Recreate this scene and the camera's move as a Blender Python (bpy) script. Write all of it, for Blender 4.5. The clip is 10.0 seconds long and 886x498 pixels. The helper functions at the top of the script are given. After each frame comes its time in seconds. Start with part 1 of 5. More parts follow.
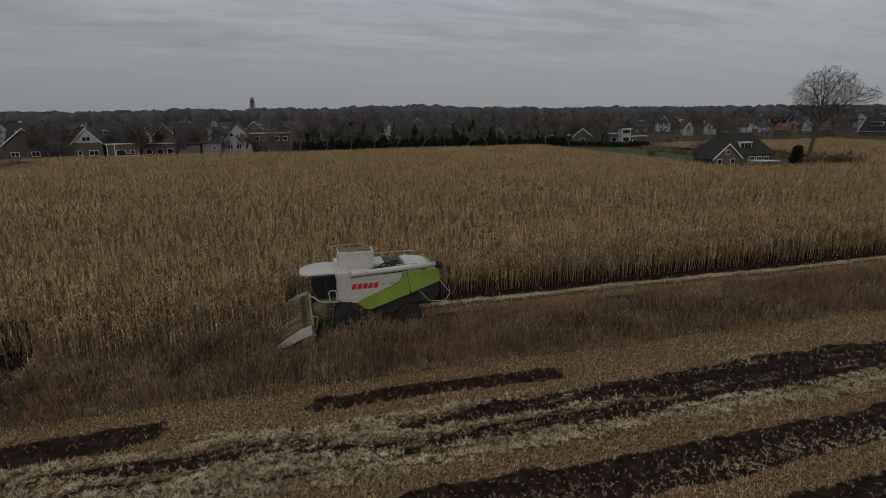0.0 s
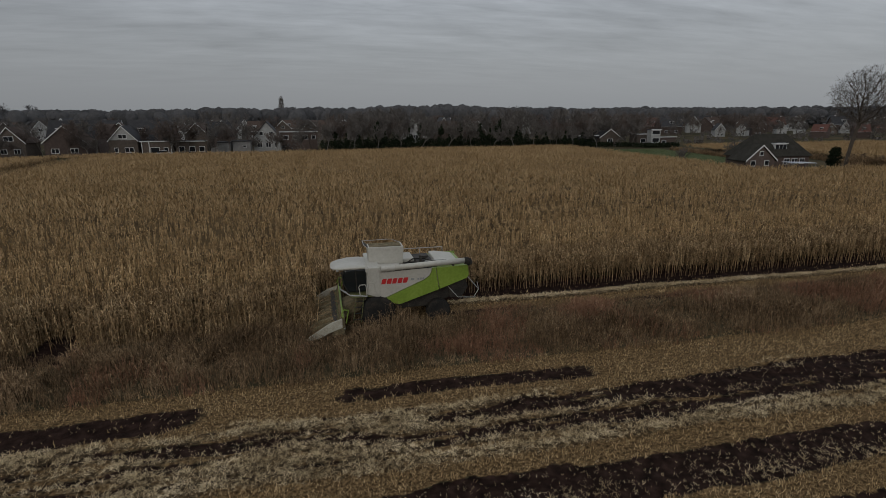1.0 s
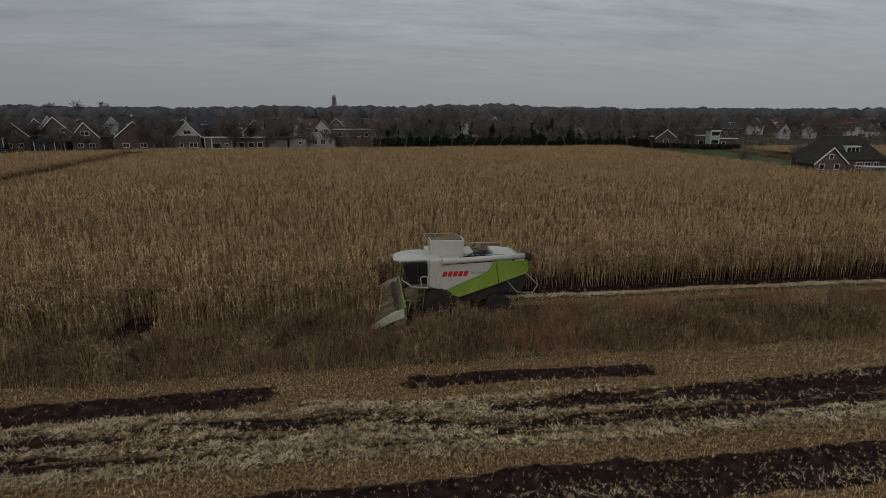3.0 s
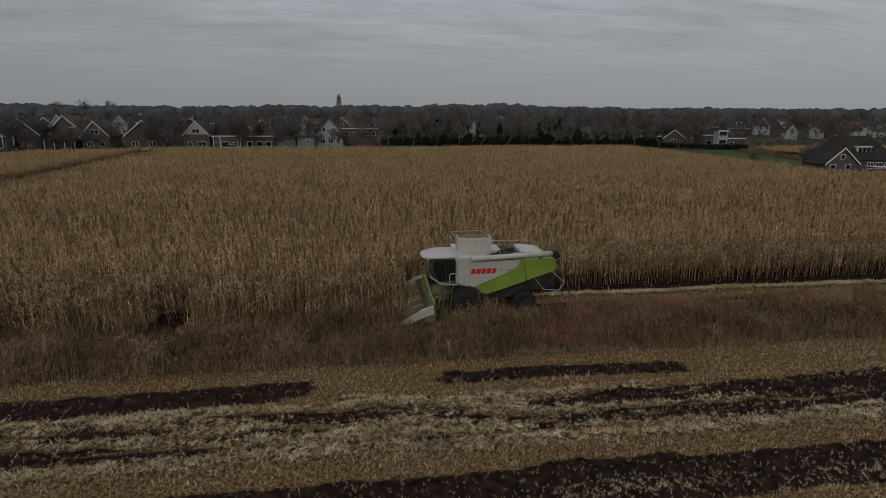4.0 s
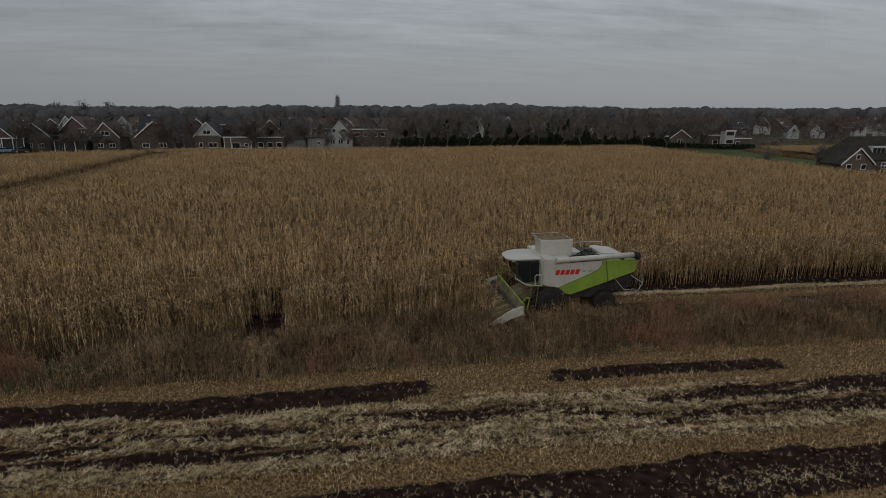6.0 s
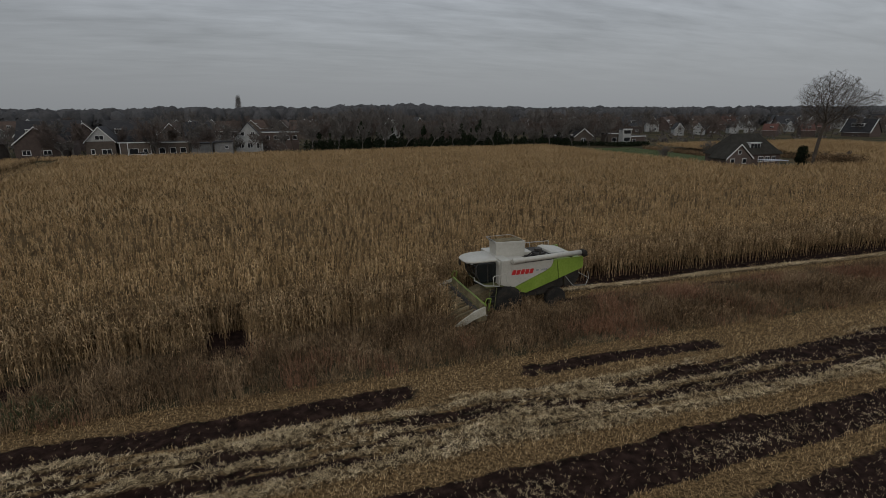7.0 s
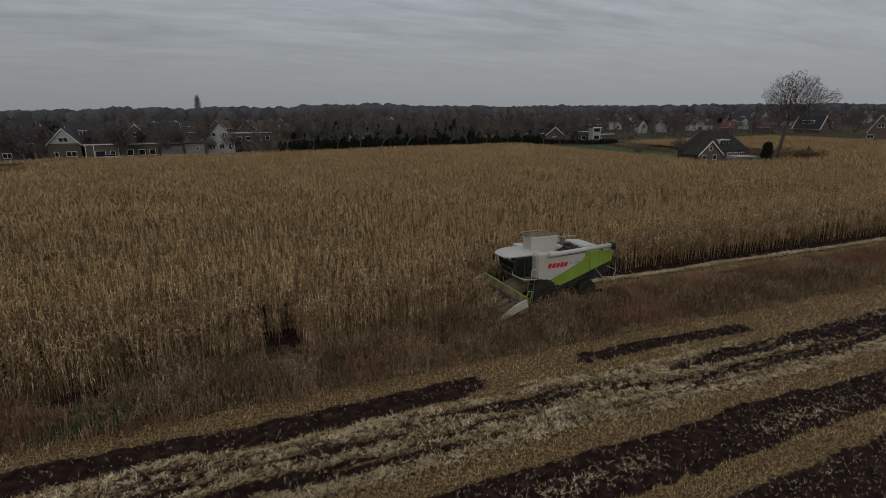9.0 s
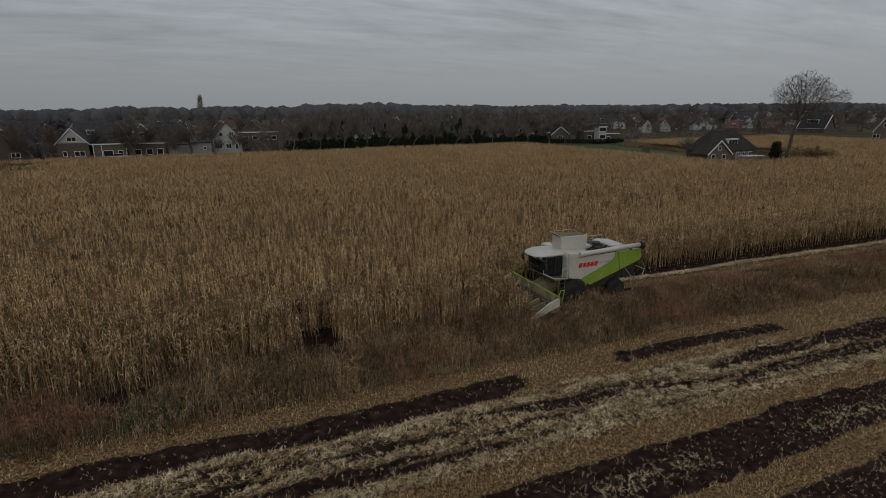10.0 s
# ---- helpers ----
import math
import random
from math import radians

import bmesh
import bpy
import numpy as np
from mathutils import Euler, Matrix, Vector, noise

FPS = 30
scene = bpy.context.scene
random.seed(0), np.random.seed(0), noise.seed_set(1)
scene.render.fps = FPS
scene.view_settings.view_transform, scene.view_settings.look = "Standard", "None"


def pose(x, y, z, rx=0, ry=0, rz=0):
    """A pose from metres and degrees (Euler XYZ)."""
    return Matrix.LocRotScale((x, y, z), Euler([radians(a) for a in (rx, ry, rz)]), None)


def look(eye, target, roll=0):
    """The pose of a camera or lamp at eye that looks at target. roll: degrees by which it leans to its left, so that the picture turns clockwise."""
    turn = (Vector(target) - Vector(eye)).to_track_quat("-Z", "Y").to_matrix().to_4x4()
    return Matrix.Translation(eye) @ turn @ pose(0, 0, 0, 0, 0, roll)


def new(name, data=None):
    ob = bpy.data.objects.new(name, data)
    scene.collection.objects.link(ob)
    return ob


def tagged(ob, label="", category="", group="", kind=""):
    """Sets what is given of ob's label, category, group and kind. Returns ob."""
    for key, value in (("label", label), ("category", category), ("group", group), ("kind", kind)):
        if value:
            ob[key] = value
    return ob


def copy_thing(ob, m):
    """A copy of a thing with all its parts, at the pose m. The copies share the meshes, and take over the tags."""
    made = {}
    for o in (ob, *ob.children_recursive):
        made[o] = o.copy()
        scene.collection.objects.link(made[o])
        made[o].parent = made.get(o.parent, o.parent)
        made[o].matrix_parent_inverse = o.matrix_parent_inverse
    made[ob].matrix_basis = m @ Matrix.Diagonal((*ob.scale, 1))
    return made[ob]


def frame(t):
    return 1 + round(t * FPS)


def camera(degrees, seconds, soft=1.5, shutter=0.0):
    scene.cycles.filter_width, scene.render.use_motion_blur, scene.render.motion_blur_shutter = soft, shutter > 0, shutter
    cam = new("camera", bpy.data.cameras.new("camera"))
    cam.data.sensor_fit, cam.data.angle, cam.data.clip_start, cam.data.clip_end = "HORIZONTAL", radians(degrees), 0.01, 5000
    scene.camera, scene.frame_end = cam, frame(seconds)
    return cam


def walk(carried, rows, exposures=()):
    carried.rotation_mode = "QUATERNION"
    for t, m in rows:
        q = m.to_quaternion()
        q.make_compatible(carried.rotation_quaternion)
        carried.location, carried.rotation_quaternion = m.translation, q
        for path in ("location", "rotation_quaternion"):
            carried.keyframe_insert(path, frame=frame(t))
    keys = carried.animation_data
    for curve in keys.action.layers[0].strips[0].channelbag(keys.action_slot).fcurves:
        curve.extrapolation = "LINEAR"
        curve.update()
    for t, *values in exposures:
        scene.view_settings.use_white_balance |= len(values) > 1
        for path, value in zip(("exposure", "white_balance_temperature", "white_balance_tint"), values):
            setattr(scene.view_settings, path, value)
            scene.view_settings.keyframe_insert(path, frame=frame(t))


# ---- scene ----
# ---- the camera and its flight: seconds, eye x y z, yaw, pitch, lean ----
cam = camera(78.6, 10.0, soft=0.8)
PATH = [
    (0, -4.895, -0.406, 11.723, -15.456, -13.970, -0.560),
    (0.5, -5.054, -0.413, 11.645, -13.953, -13.960, -0.400),
    (1, -5.235, -0.480, 11.532, -12.861, -13.925, -0.317),
    (1.5, -5.474, -0.598, 11.452, -12.291, -13.929, -0.261),
    (2, -5.642, -0.723, 11.396, -10.189, -13.947, -0.126),
    (2.5, -5.842, -0.817, 11.388, -8.270, -13.962, 0.048),
    (2.7, -5.970, -0.840, 11.386, -8.073, -13.968, 0.075),
    (3.8, -7.270, -0.945, 11.318, -7.690, -14.060, 0.205),
    (4, -7.673, -0.954, 11.308, -7.631, -14.029, 0.227),
    (4.5, -8.817, -0.961, 11.239, -7.665, -14.044, 0.277),
    (5, -10.065, -0.978, 11.272, -7.672, -14.033, 0.199),
    (5.5, -11.478, -0.959, 11.385, -7.667, -14.054, 0.212),
    (5.7, -12.054, -0.953, 11.440, -7.617, -14.052, 0.146),
    (6.8, -15.274, -0.920, 12.098, -15.083, -14.077, -0.113),
    (7, -15.817, -0.933, 12.126, -17.762, -14.080, -0.294),
    (7.5, -17.130, -0.838, 12.149, -21.176, -14.170, -0.493),
    (8, -18.314, -0.722, 12.170, -21.505, -14.193, -0.561),
    (8.5, -19.430, -0.514, 12.217, -21.640, -14.197, -0.577),
    (9, -20.517, -0.248, 12.205, -21.705, -14.189, -0.557),
    (9.5, -21.506, 0.043, 12.230, -21.700, -14.221, -0.550),
    (10, -22.343, 0.344, 12.249, -21.625, -14.245, -0.574),
]

def heading(yaw, pitch):
    a, b = radians(yaw), radians(pitch)
    return Vector((-math.sin(a) * math.cos(b), math.cos(a) * math.cos(b), math.sin(b)))


walk(cam, [(t, look((x, y, z), Vector((x, y, z)) + heading(yaw, pitch), lean)) for t, x, y, z, yaw, pitch, lean in PATH])

# ---- overcast winter sky and a weak, veiled sun ----
SKY = dict(horizon=0.268, zenith=0.60, strength=1.0)
SUN_STRENGTH, SUN_EL, SUN_ROT = 0.45, radians(26), radians(205)
world = bpy.data.worlds.new("overcast_sky")
scene.world = world
world.use_nodes = True
wn, wl = world.node_tree.nodes, world.node_tree.links
wn.clear()


def wnode(kind, **kw):
    n = wn.new(kind)
    for k, v in kw.items():
        n.inputs[k].default_value = v
    return n


def wmath(op, a, b=0.0, c=None):
    n = wn.new("ShaderNodeMath")
    n.operation = op
    for i, v in enumerate((a, b) if c is None else (a, b, c)):
        if isinstance(v, (int, float)):
            n.inputs[i].default_value = v
        else:
            wl.new(v, n.inputs[i])
    return n.outputs[0]


sky = wn.new("ShaderNodeTexSky")
sky.sky_type, sky.sun_disc = "NISHITA", False
sky.sun_elevation, sky.sun_rotation = SUN_EL, SUN_ROT
sky.air_density, sky.dust_density = 1.5, 4.0
coord = wn.new("ShaderNodeTexCoord")
sep = wn.new("ShaderNodeSeparateXYZ")
wl.new(coord.outputs["Generated"], sep.inputs[0])
up = wmath("MAXIMUM", sep.outputs[2], 0.0)
# the cloud deck: a plane overhead, stretched into bands
den = wmath("ADD", up, 0.10)
px, py = wmath("DIVIDE", sep.outputs[0], den), wmath("DIVIDE", sep.outputs[1], den)
comb = wn.new("ShaderNodeCombineXYZ")
wl.new(wmath("MULTIPLY", px, 0.48), comb.inputs[0])
wl.new(wmath("MULTIPLY", py, 1.25), comb.inputs[1])
n1 = wnode("ShaderNodeTexNoise", Scale=1.5, Detail=5.0, Roughness=0.55, Distortion=0.4)
wl.new(comb.outputs[0], n1.inputs["Vector"])
n2 = wnode("ShaderNodeTexNoise", Scale=5.0, Detail=4.0, Roughness=0.6, Distortion=0.3)
wl.new(comb.outputs[0], n2.inputs["Vector"])
puff = wmath("ADD", wmath("MULTIPLY", n1.outputs["Fac"], 0.62), wmath("MULTIPLY", n2.outputs["Fac"], 0.38))
puff = wmath("MULTIPLY", wmath("SUBTRACT", puff, 0.5), 1.8)
# clouds stand out above the haze only
high = wn.new("ShaderNodeMapRange")
high.inputs["From Min"].default_value, high.inputs["From Max"].default_value = 0.03, 0.22
wl.new(up, high.inputs["Value"])
puff = wmath("MULTIPLY", puff, high.outputs[0])
base = wmath("ADD", wmath("MULTIPLY", wmath("POWER", up, 0.8), SKY["zenith"] - SKY["horizon"]), SKY["horizon"])
# the veil is thinner to one side
sunward = wmath("ADD", wmath("MULTIPLY", sep.outputs[0], 0.13), 1.0)
lum = wmath("MULTIPLY", wmath("MULTIPLY", base, sunward), wmath("ADD", puff, 1.0))
tint = wn.new("ShaderNodeMix")
tint.data_type = "RGBA"
wl.new(high.outputs[0], tint.inputs[0])
tint.inputs[6].default_value, tint.inputs[7].default_value = (0.95, 1.0, 1.05, 1), (0.93, 1.0, 1.10, 1)
cloud = wn.new("ShaderNodeVectorMath")
cloud.operation = "SCALE"
wl.new(tint.outputs[2], cloud.inputs[0])
wl.new(lum, cloud.inputs["Scale"])
bg_cloud, bg_sky, mixs, outw = wn.new("ShaderNodeBackground"), wn.new("ShaderNodeBackground"), wn.new("ShaderNodeMixShader"), wn.new("ShaderNodeOutputWorld")
wl.new(cloud.outputs[0], bg_cloud.inputs[0])
bg_cloud.inputs[1].default_value = SKY["strength"]
wl.new(sky.outputs[0], bg_sky.inputs[0])
bg_sky.inputs[1].default_value = 0.05
mixs.inputs[0].default_value = 0.08
wl.new(bg_cloud.outputs[0], mixs.inputs[1])
wl.new(bg_sky.outputs[0], mixs.inputs[2])
wl.new(mixs.outputs[0], outw.inputs[0])

sun_data = bpy.data.lights.new("sun", "SUN")
sun_data.energy, sun_data.angle, sun_data.color = SUN_STRENGTH, radians(25), (1.0, 0.95, 0.88)
sun_dir = Vector((math.sin(SUN_ROT) * math.cos(SUN_EL), math.cos(SUN_ROT) * math.cos(SUN_EL), math.sin(SUN_EL)))
sun = new("sun", sun_data)
sun.matrix_world = look(sun_dir * 100, (0, 0, 0))


# ---- materials ----
def material(name, colors, rough=0.85, metal=0.0, scale=1.0, fine=9.0, bump=0.0, island=0.0, obj=0.0, spec=0.3, contrast=1.0, bump_scale=None, stretch=(1, 1, 1)):
    """Two or three colours mixed by noise at two sizes; island/obj: brightness spread from piece to piece."""
    m = bpy.data.materials.new(name)
    m.use_nodes = True
    nt = m.node_tree
    nd, lk = nt.nodes, nt.links
    bsdf = nd["Principled BSDF"]
    bsdf.inputs["Roughness"].default_value, bsdf.inputs["Metallic"].default_value = rough, metal
    bsdf.inputs["Specular IOR Level"].default_value = spec
    tc = nd.new("ShaderNodeTexCoord")
    mp = nd.new("ShaderNodeMapping")
    mp.inputs["Scale"].default_value = stretch
    lk.new(tc.outputs["Object"], mp.inputs[0])
    big, small = nd.new("ShaderNodeTexNoise"), nd.new("ShaderNodeTexNoise")
    big.inputs["Scale"].default_value, big.inputs["Detail"].default_value = scale, 4
    small.inputs["Scale"].default_value, small.inputs["Detail"].default_value = scale * fine, 3
    lk.new(mp.outputs[0], big.inputs["Vector"]), lk.new(mp.outputs[0], small.inputs["Vector"])
    mixf = nd.new("ShaderNodeMath")
    mixf.operation = "MULTIPLY_ADD"
    lk.new(small.outputs["Fac"], mixf.inputs[0])
    mixf.inputs[1].default_value = 0.45
    half = nd.new("ShaderNodeMath")
    half.operation = "MULTIPLY"
    lk.new(big.outputs["Fac"], half.inputs[0])
    half.inputs[1].default_value = 0.55
    lk.new(half.outputs[0], mixf.inputs[2])
    fac = mixf.outputs[0]
    ramp = nd.new("ShaderNodeValToRGB")
    cs = [(*c, 1) for c in colors]
    lo, hi = 0.5 - 0.17 / contrast, 0.5 + 0.17 / contrast
    ramp.color_ramp.elements[0].position, ramp.color_ramp.elements[0].color = lo, cs[0]
    ramp.color_ramp.elements[1].position, ramp.color_ramp.elements[1].color = hi, cs[-1]
    if len(cs) == 3:
        ramp.color_ramp.elements.new(0.5).color = cs[1]
    lk.new(fac, ramp.inputs[0])
    col = ramp.outputs[0]
    if island or obj:
        src = nd.new("ShaderNodeNewGeometry").outputs["Random Per Island"] if island else nd.new("ShaderNodeObjectInfo").outputs["Random"]
        amt = island or obj
        mr = nd.new("ShaderNodeMapRange")
        mr.inputs["To Min"].default_value, mr.inputs["To Max"].default_value = 1 - amt, 1 + amt
        lk.new(src, mr.inputs["Value"])
        sc = nd.new("ShaderNodeVectorMath")
        sc.operation = "SCALE"
        lk.new(col, sc.inputs[0]), lk.new(mr.outputs[0], sc.inputs["Scale"])
        col = sc.outputs[0]
    lk.new(col, bsdf.inputs["Base Color"])
    if bump:
        bp = nd.new("ShaderNodeBump")
        bp.inputs["Strength"].default_value, bp.inputs["Distance"].default_value = bump, bump_scale or 0.05
        lk.new(small.outputs["Fac"], bp.inputs["Height"])
        lk.new(bp.outputs[0], bsdf.inputs["Normal"])
    return m


def plain_glass(name, tint, rough=0.06):
    m = bpy.data.materials.new(name)
    m.use_nodes = True
    b = m.node_tree.nodes["Principled BSDF"]
    b.inputs["Base Color"].default_value = (*tint, 1)
    b.inputs["Roughness"].default_value, b.inputs["Specular IOR Level"].default_value = rough, 0.5
    return m


M = {}
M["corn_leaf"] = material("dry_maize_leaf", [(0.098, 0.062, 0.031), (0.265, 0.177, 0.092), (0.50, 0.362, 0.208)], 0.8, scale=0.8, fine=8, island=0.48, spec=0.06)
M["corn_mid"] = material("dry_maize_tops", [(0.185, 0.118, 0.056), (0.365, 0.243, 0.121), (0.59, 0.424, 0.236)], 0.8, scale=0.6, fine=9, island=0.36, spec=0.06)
M["corn_far"] = material("dry_maize_canopy_tops", [(0.286, 0.191, 0.095), (0.355, 0.242, 0.125), (0.424, 0.295, 0.157)], 0.85, scale=0.12, fine=12, island=0.10, spec=0.06)
# leaf-layer browns darkened to hold the shade between the stalks
M["corn_shade"] = material("maize_layer_painted_shade", [(0.052, 0.033, 0.015), (0.092, 0.059, 0.027), (0.15, 0.098, 0.045)], 0.95, scale=0.35, fine=9, bump=0.5, bump_scale=0.3, spec=0.06)
M["weed"] = material("dead_weed_stems", [(0.078, 0.050, 0.027), (0.178, 0.118, 0.066), (0.36, 0.25, 0.148)], 0.9, scale=0.35, fine=12, island=0.6, spec=0.06)
M["weed_red"] = material("reddish_dead_dock", [(0.14, 0.074, 0.044), (0.225, 0.122, 0.073), (0.32, 0.185, 0.115)], 0.9, scale=0.5, island=0.3, spec=0.06)
M["weed_green"] = material("green_nettle_leaves", [(0.048, 0.058, 0.028), (0.072, 0.085, 0.040), (0.105, 0.120, 0.060)], 0.8, scale=1.0, island=0.3, spec=0.06)
M["straw"] = material("bleached_maize_straw", [(0.205, 0.150, 0.080), (0.455, 0.348, 0.205), (0.74, 0.605, 0.405)], 0.8, scale=0.6, fine=10, island=0.55, spec=0.06)
M["stubble"] = material("cut_maize_stubble", [(0.21, 0.138, 0.066), (0.40, 0.275, 0.141), (0.61, 0.455, 0.256)], 0.85, scale=0.4, fine=10, island=0.5, spec=0.06)
M["soil_clod"] = material("black_soil_clod", [(0.012, 0.009, 0.008), (0.022, 0.016, 0.014), (0.036, 0.027, 0.022)], 0.95, scale=3, island=0.3, spec=0.06)
M["twig"] = material("bare_winter_twigs", [(0.094, 0.085, 0.077), (0.130, 0.116, 0.105), (0.168, 0.151, 0.136)], 0.9, scale=0.5, island=0.25, spec=0.06)
M["twig_red"] = material("reddish_winter_twigs", [(0.086, 0.068, 0.059), (0.116, 0.092, 0.080), (0.148, 0.117, 0.100)], 0.9, scale=0.5, island=0.25, spec=0.06)
M["bark"] = material("grey_brown_bark", [(0.055, 0.045, 0.036), (0.09, 0.074, 0.06), (0.13, 0.108, 0.088)], 0.95, scale=2.5, bump=0.6, stretch=(1, 1, 0.3), spec=0.06)
M["bark_pale"] = material("pale_grey_bark", [(0.111, 0.102, 0.089), (0.162, 0.149, 0.132), (0.221, 0.204, 0.183)], 0.9, scale=2.5, spec=0.06)
# the far woods' grey is lifted to carry the haze of distance
M["forest_hazed"] = material("winter_woods_with_haze", [(0.066, 0.065, 0.066), (0.086, 0.084, 0.085), (0.110, 0.107, 0.106)], 0.95, scale=0.5, fine=9, island=0.22, bump=0.5, bump_scale=1.2, spec=0.06)
M["conifer"] = material("dark_conifer_needles", [(0.012, 0.017, 0.010), (0.02, 0.027, 0.015), (0.032, 0.04, 0.022)], 0.9, scale=0.6, island=0.35, spec=0.06)
M["grass"] = material("winter_pasture_grass", [(0.056, 0.070, 0.027), (0.073, 0.090, 0.035), (0.095, 0.110, 0.048)], 0.9, scale=0.3, fine=14, island=0.3, spec=0.06)
M["brick"] = material("red_brown_brick", [(0.069, 0.050, 0.044), (0.092, 0.068, 0.058), (0.121, 0.091, 0.077)], 0.9, scale=1.2, fine=12, obj=0.2)
M["brick_grey"] = material("brown_grey_brick", [(0.072, 0.059, 0.050), (0.104, 0.083, 0.068), (0.137, 0.112, 0.094)], 0.9, scale=1.2, fine=12, obj=0.2)
M["white_wall"] = material("white_painted_wall", [(0.264, 0.264, 0.251), (0.334, 0.334, 0.321), (0.405, 0.405, 0.392)], 0.7, scale=0.8, fine=6)
M["grey_wall"] = material("weathered_grey_boards", [(0.16, 0.155, 0.15), (0.22, 0.215, 0.21), (0.29, 0.285, 0.275)], 0.8, scale=1.0)
M["tile_dark"] = material("dark_roof_tiles", [(0.020, 0.020, 0.022), (0.034, 0.033, 0.035), (0.052, 0.050, 0.050)], 0.8, scale=0.8, fine=10, obj=0.25, bump=0.3)
M["tile_brown"] = material("brown_roof_tiles", [(0.045, 0.030, 0.024), (0.066, 0.044, 0.034), (0.09, 0.062, 0.048)], 0.85, scale=0.8, fine=10, obj=0.25, bump=0.3)
M["tile_red"] = material("orange_red_roof_tiles", [(0.085, 0.038, 0.030), (0.115, 0.052, 0.040), (0.145, 0.068, 0.052)], 0.85, scale=0.8, obj=0.2)
M["thatch"] = material("weathered_thatch", [(0.026, 0.025, 0.021), (0.040, 0.037, 0.031), (0.058, 0.054, 0.045)], 0.95, scale=0.9, fine=14, bump=0.6, bump_scale=0.1, spec=0.06)
M["trim_white"] = material("white_painted_trim", [(0.50, 0.50, 0.49), (0.60, 0.60, 0.59), (0.70, 0.70, 0.69)], 0.5, scale=1.0)
M["pane"] = plain_glass("dark_window_glass", (0.02, 0.022, 0.025))
M["paint_white"] = material("white_machine_paint", [(0.385, 0.364, 0.312), (0.445, 0.425, 0.370), (0.485, 0.466, 0.412)], 0.42, scale=0.9, fine=8, spec=0.5)
M["paint_green"] = material("lime_green_machine_paint", [(0.15, 0.225, 0.03), (0.195, 0.285, 0.038), (0.24, 0.33, 0.06)], 0.38, scale=0.9, fine=8, spec=0.5)
M["paint_green_dusty"] = material("dusty_green_machine_paint", [(0.07, 0.075, 0.030), (0.115, 0.125, 0.045), (0.21, 0.165, 0.095)], 0.7, scale=1.6, fine=8)
M["paint_dusty"] = material("dust_covered_white_paint", [(0.26, 0.235, 0.175), (0.36, 0.335, 0.265), (0.46, 0.44, 0.38)], 0.8, scale=1.6, fine=8)
M["header_dirt"] = material("dust_caked_header_steel", [(0.085, 0.068, 0.042), (0.155, 0.127, 0.076), (0.27, 0.215, 0.13)], 0.9, scale=1.8, fine=8, spec=0.06)
M["paint_red"] = material("red_lettering_paint", [(0.42, 0.02, 0.02), (0.52, 0.03, 0.03)], 0.4, scale=3)
M["paint_grey"] = material("grey_marking_paint", [(0.20, 0.21, 0.21), (0.30, 0.31, 0.31)], 0.5, scale=3)
M["steel_dark"] = material("dark_dusty_steel", [(0.022, 0.020, 0.018), (0.045, 0.040, 0.034), (0.085, 0.073, 0.058)], 0.65, metal=0.3, scale=1.5)
M["rubber"] = material("muddy_black_rubber", [(0.010, 0.010, 0.010), (0.018, 0.017, 0.015), (0.050, 0.040, 0.030)], 0.9, scale=2.5, bump=0.3)
M["cab_glass"] = plain_glass("tinted_cab_glass", (0.012, 0.015, 0.016), 0.05)
M["steel_bright"] = material("worn_galvanised_tube", [(0.30, 0.30, 0.29), (0.42, 0.42, 0.40), (0.52, 0.52, 0.50)], 0.45, metal=0.5, scale=3)


# ---- building helpers ----
def thing(name, loc, label, category, group="", kind="", rz=0.0):
    ob = new(name)
    ob.matrix_world = pose(*loc, 0, 0, rz)
    return tagged(ob, label, category, group, kind)


def part(name, bm, mat, parent=None, label="", smooth=False):
    """Links a bmesh as one mesh object under a thing or under a part."""
    me = bpy.data.meshes.new(name)
    bmesh.ops.recalc_face_normals(bm, faces=bm.faces)
    bm.to_mesh(me)
    bm.free()
    me.materials.append(mat)
    if smooth:
        me.shade_smooth()
    ob = new(name, me)
    ob.parent = parent
    return tagged(ob, label)


def box(bm, x0, x1, y0, y1, z0, z1, bevel=0.0):
    r = bmesh.ops.create_cube(bm, size=1.0)
    vs = r["verts"]
    for v in vs:
        v.co = ((x0 + x1) / 2 + v.co.x * (x1 - x0), (y0 + y1) / 2 + v.co.y * (y1 - y0), (z0 + z1) / 2 + v.co.z * (z1 - z0))
    if bevel:
        es = {e for v in vs for e in v.link_edges}
        bmesh.ops.bevel(bm, geom=list(es), offset=bevel, segments=2, profile=0.6, affect="EDGES")
    return bm


def boxed(x0, x1, y0, y1, z0, z1, bevel=0.0):
    return box(bmesh.new(), x0, x1, y0, y1, z0, z1, bevel)


def prism(bm, profile, a, b, axis="y", bevel=0.0):
    """A profile of (u, z) pairs, extruded from a to b along the axis."""
    put = (lambda u, z, s: (u, s, z)) if axis == "y" else (lambda u, z, s: (s, u, z))
    lo, hi = [bm.verts.new(put(u, z, a)) for u, z in profile], [bm.verts.new(put(u, z, b)) for u, z in profile]
    fs = [bm.faces.new(lo), bm.faces.new(list(reversed(hi)))]
    n = len(profile)
    for i in range(n):
        fs.append(bm.faces.new((lo[i], hi[i], hi[(i + 1) % n], lo[(i + 1) % n])))
    if bevel:
        es = {e for f in fs for e in f.edges}
        bmesh.ops.bevel(bm, geom=list(es), offset=bevel, segments=2, profile=0.6, affect="EDGES")
    return bm


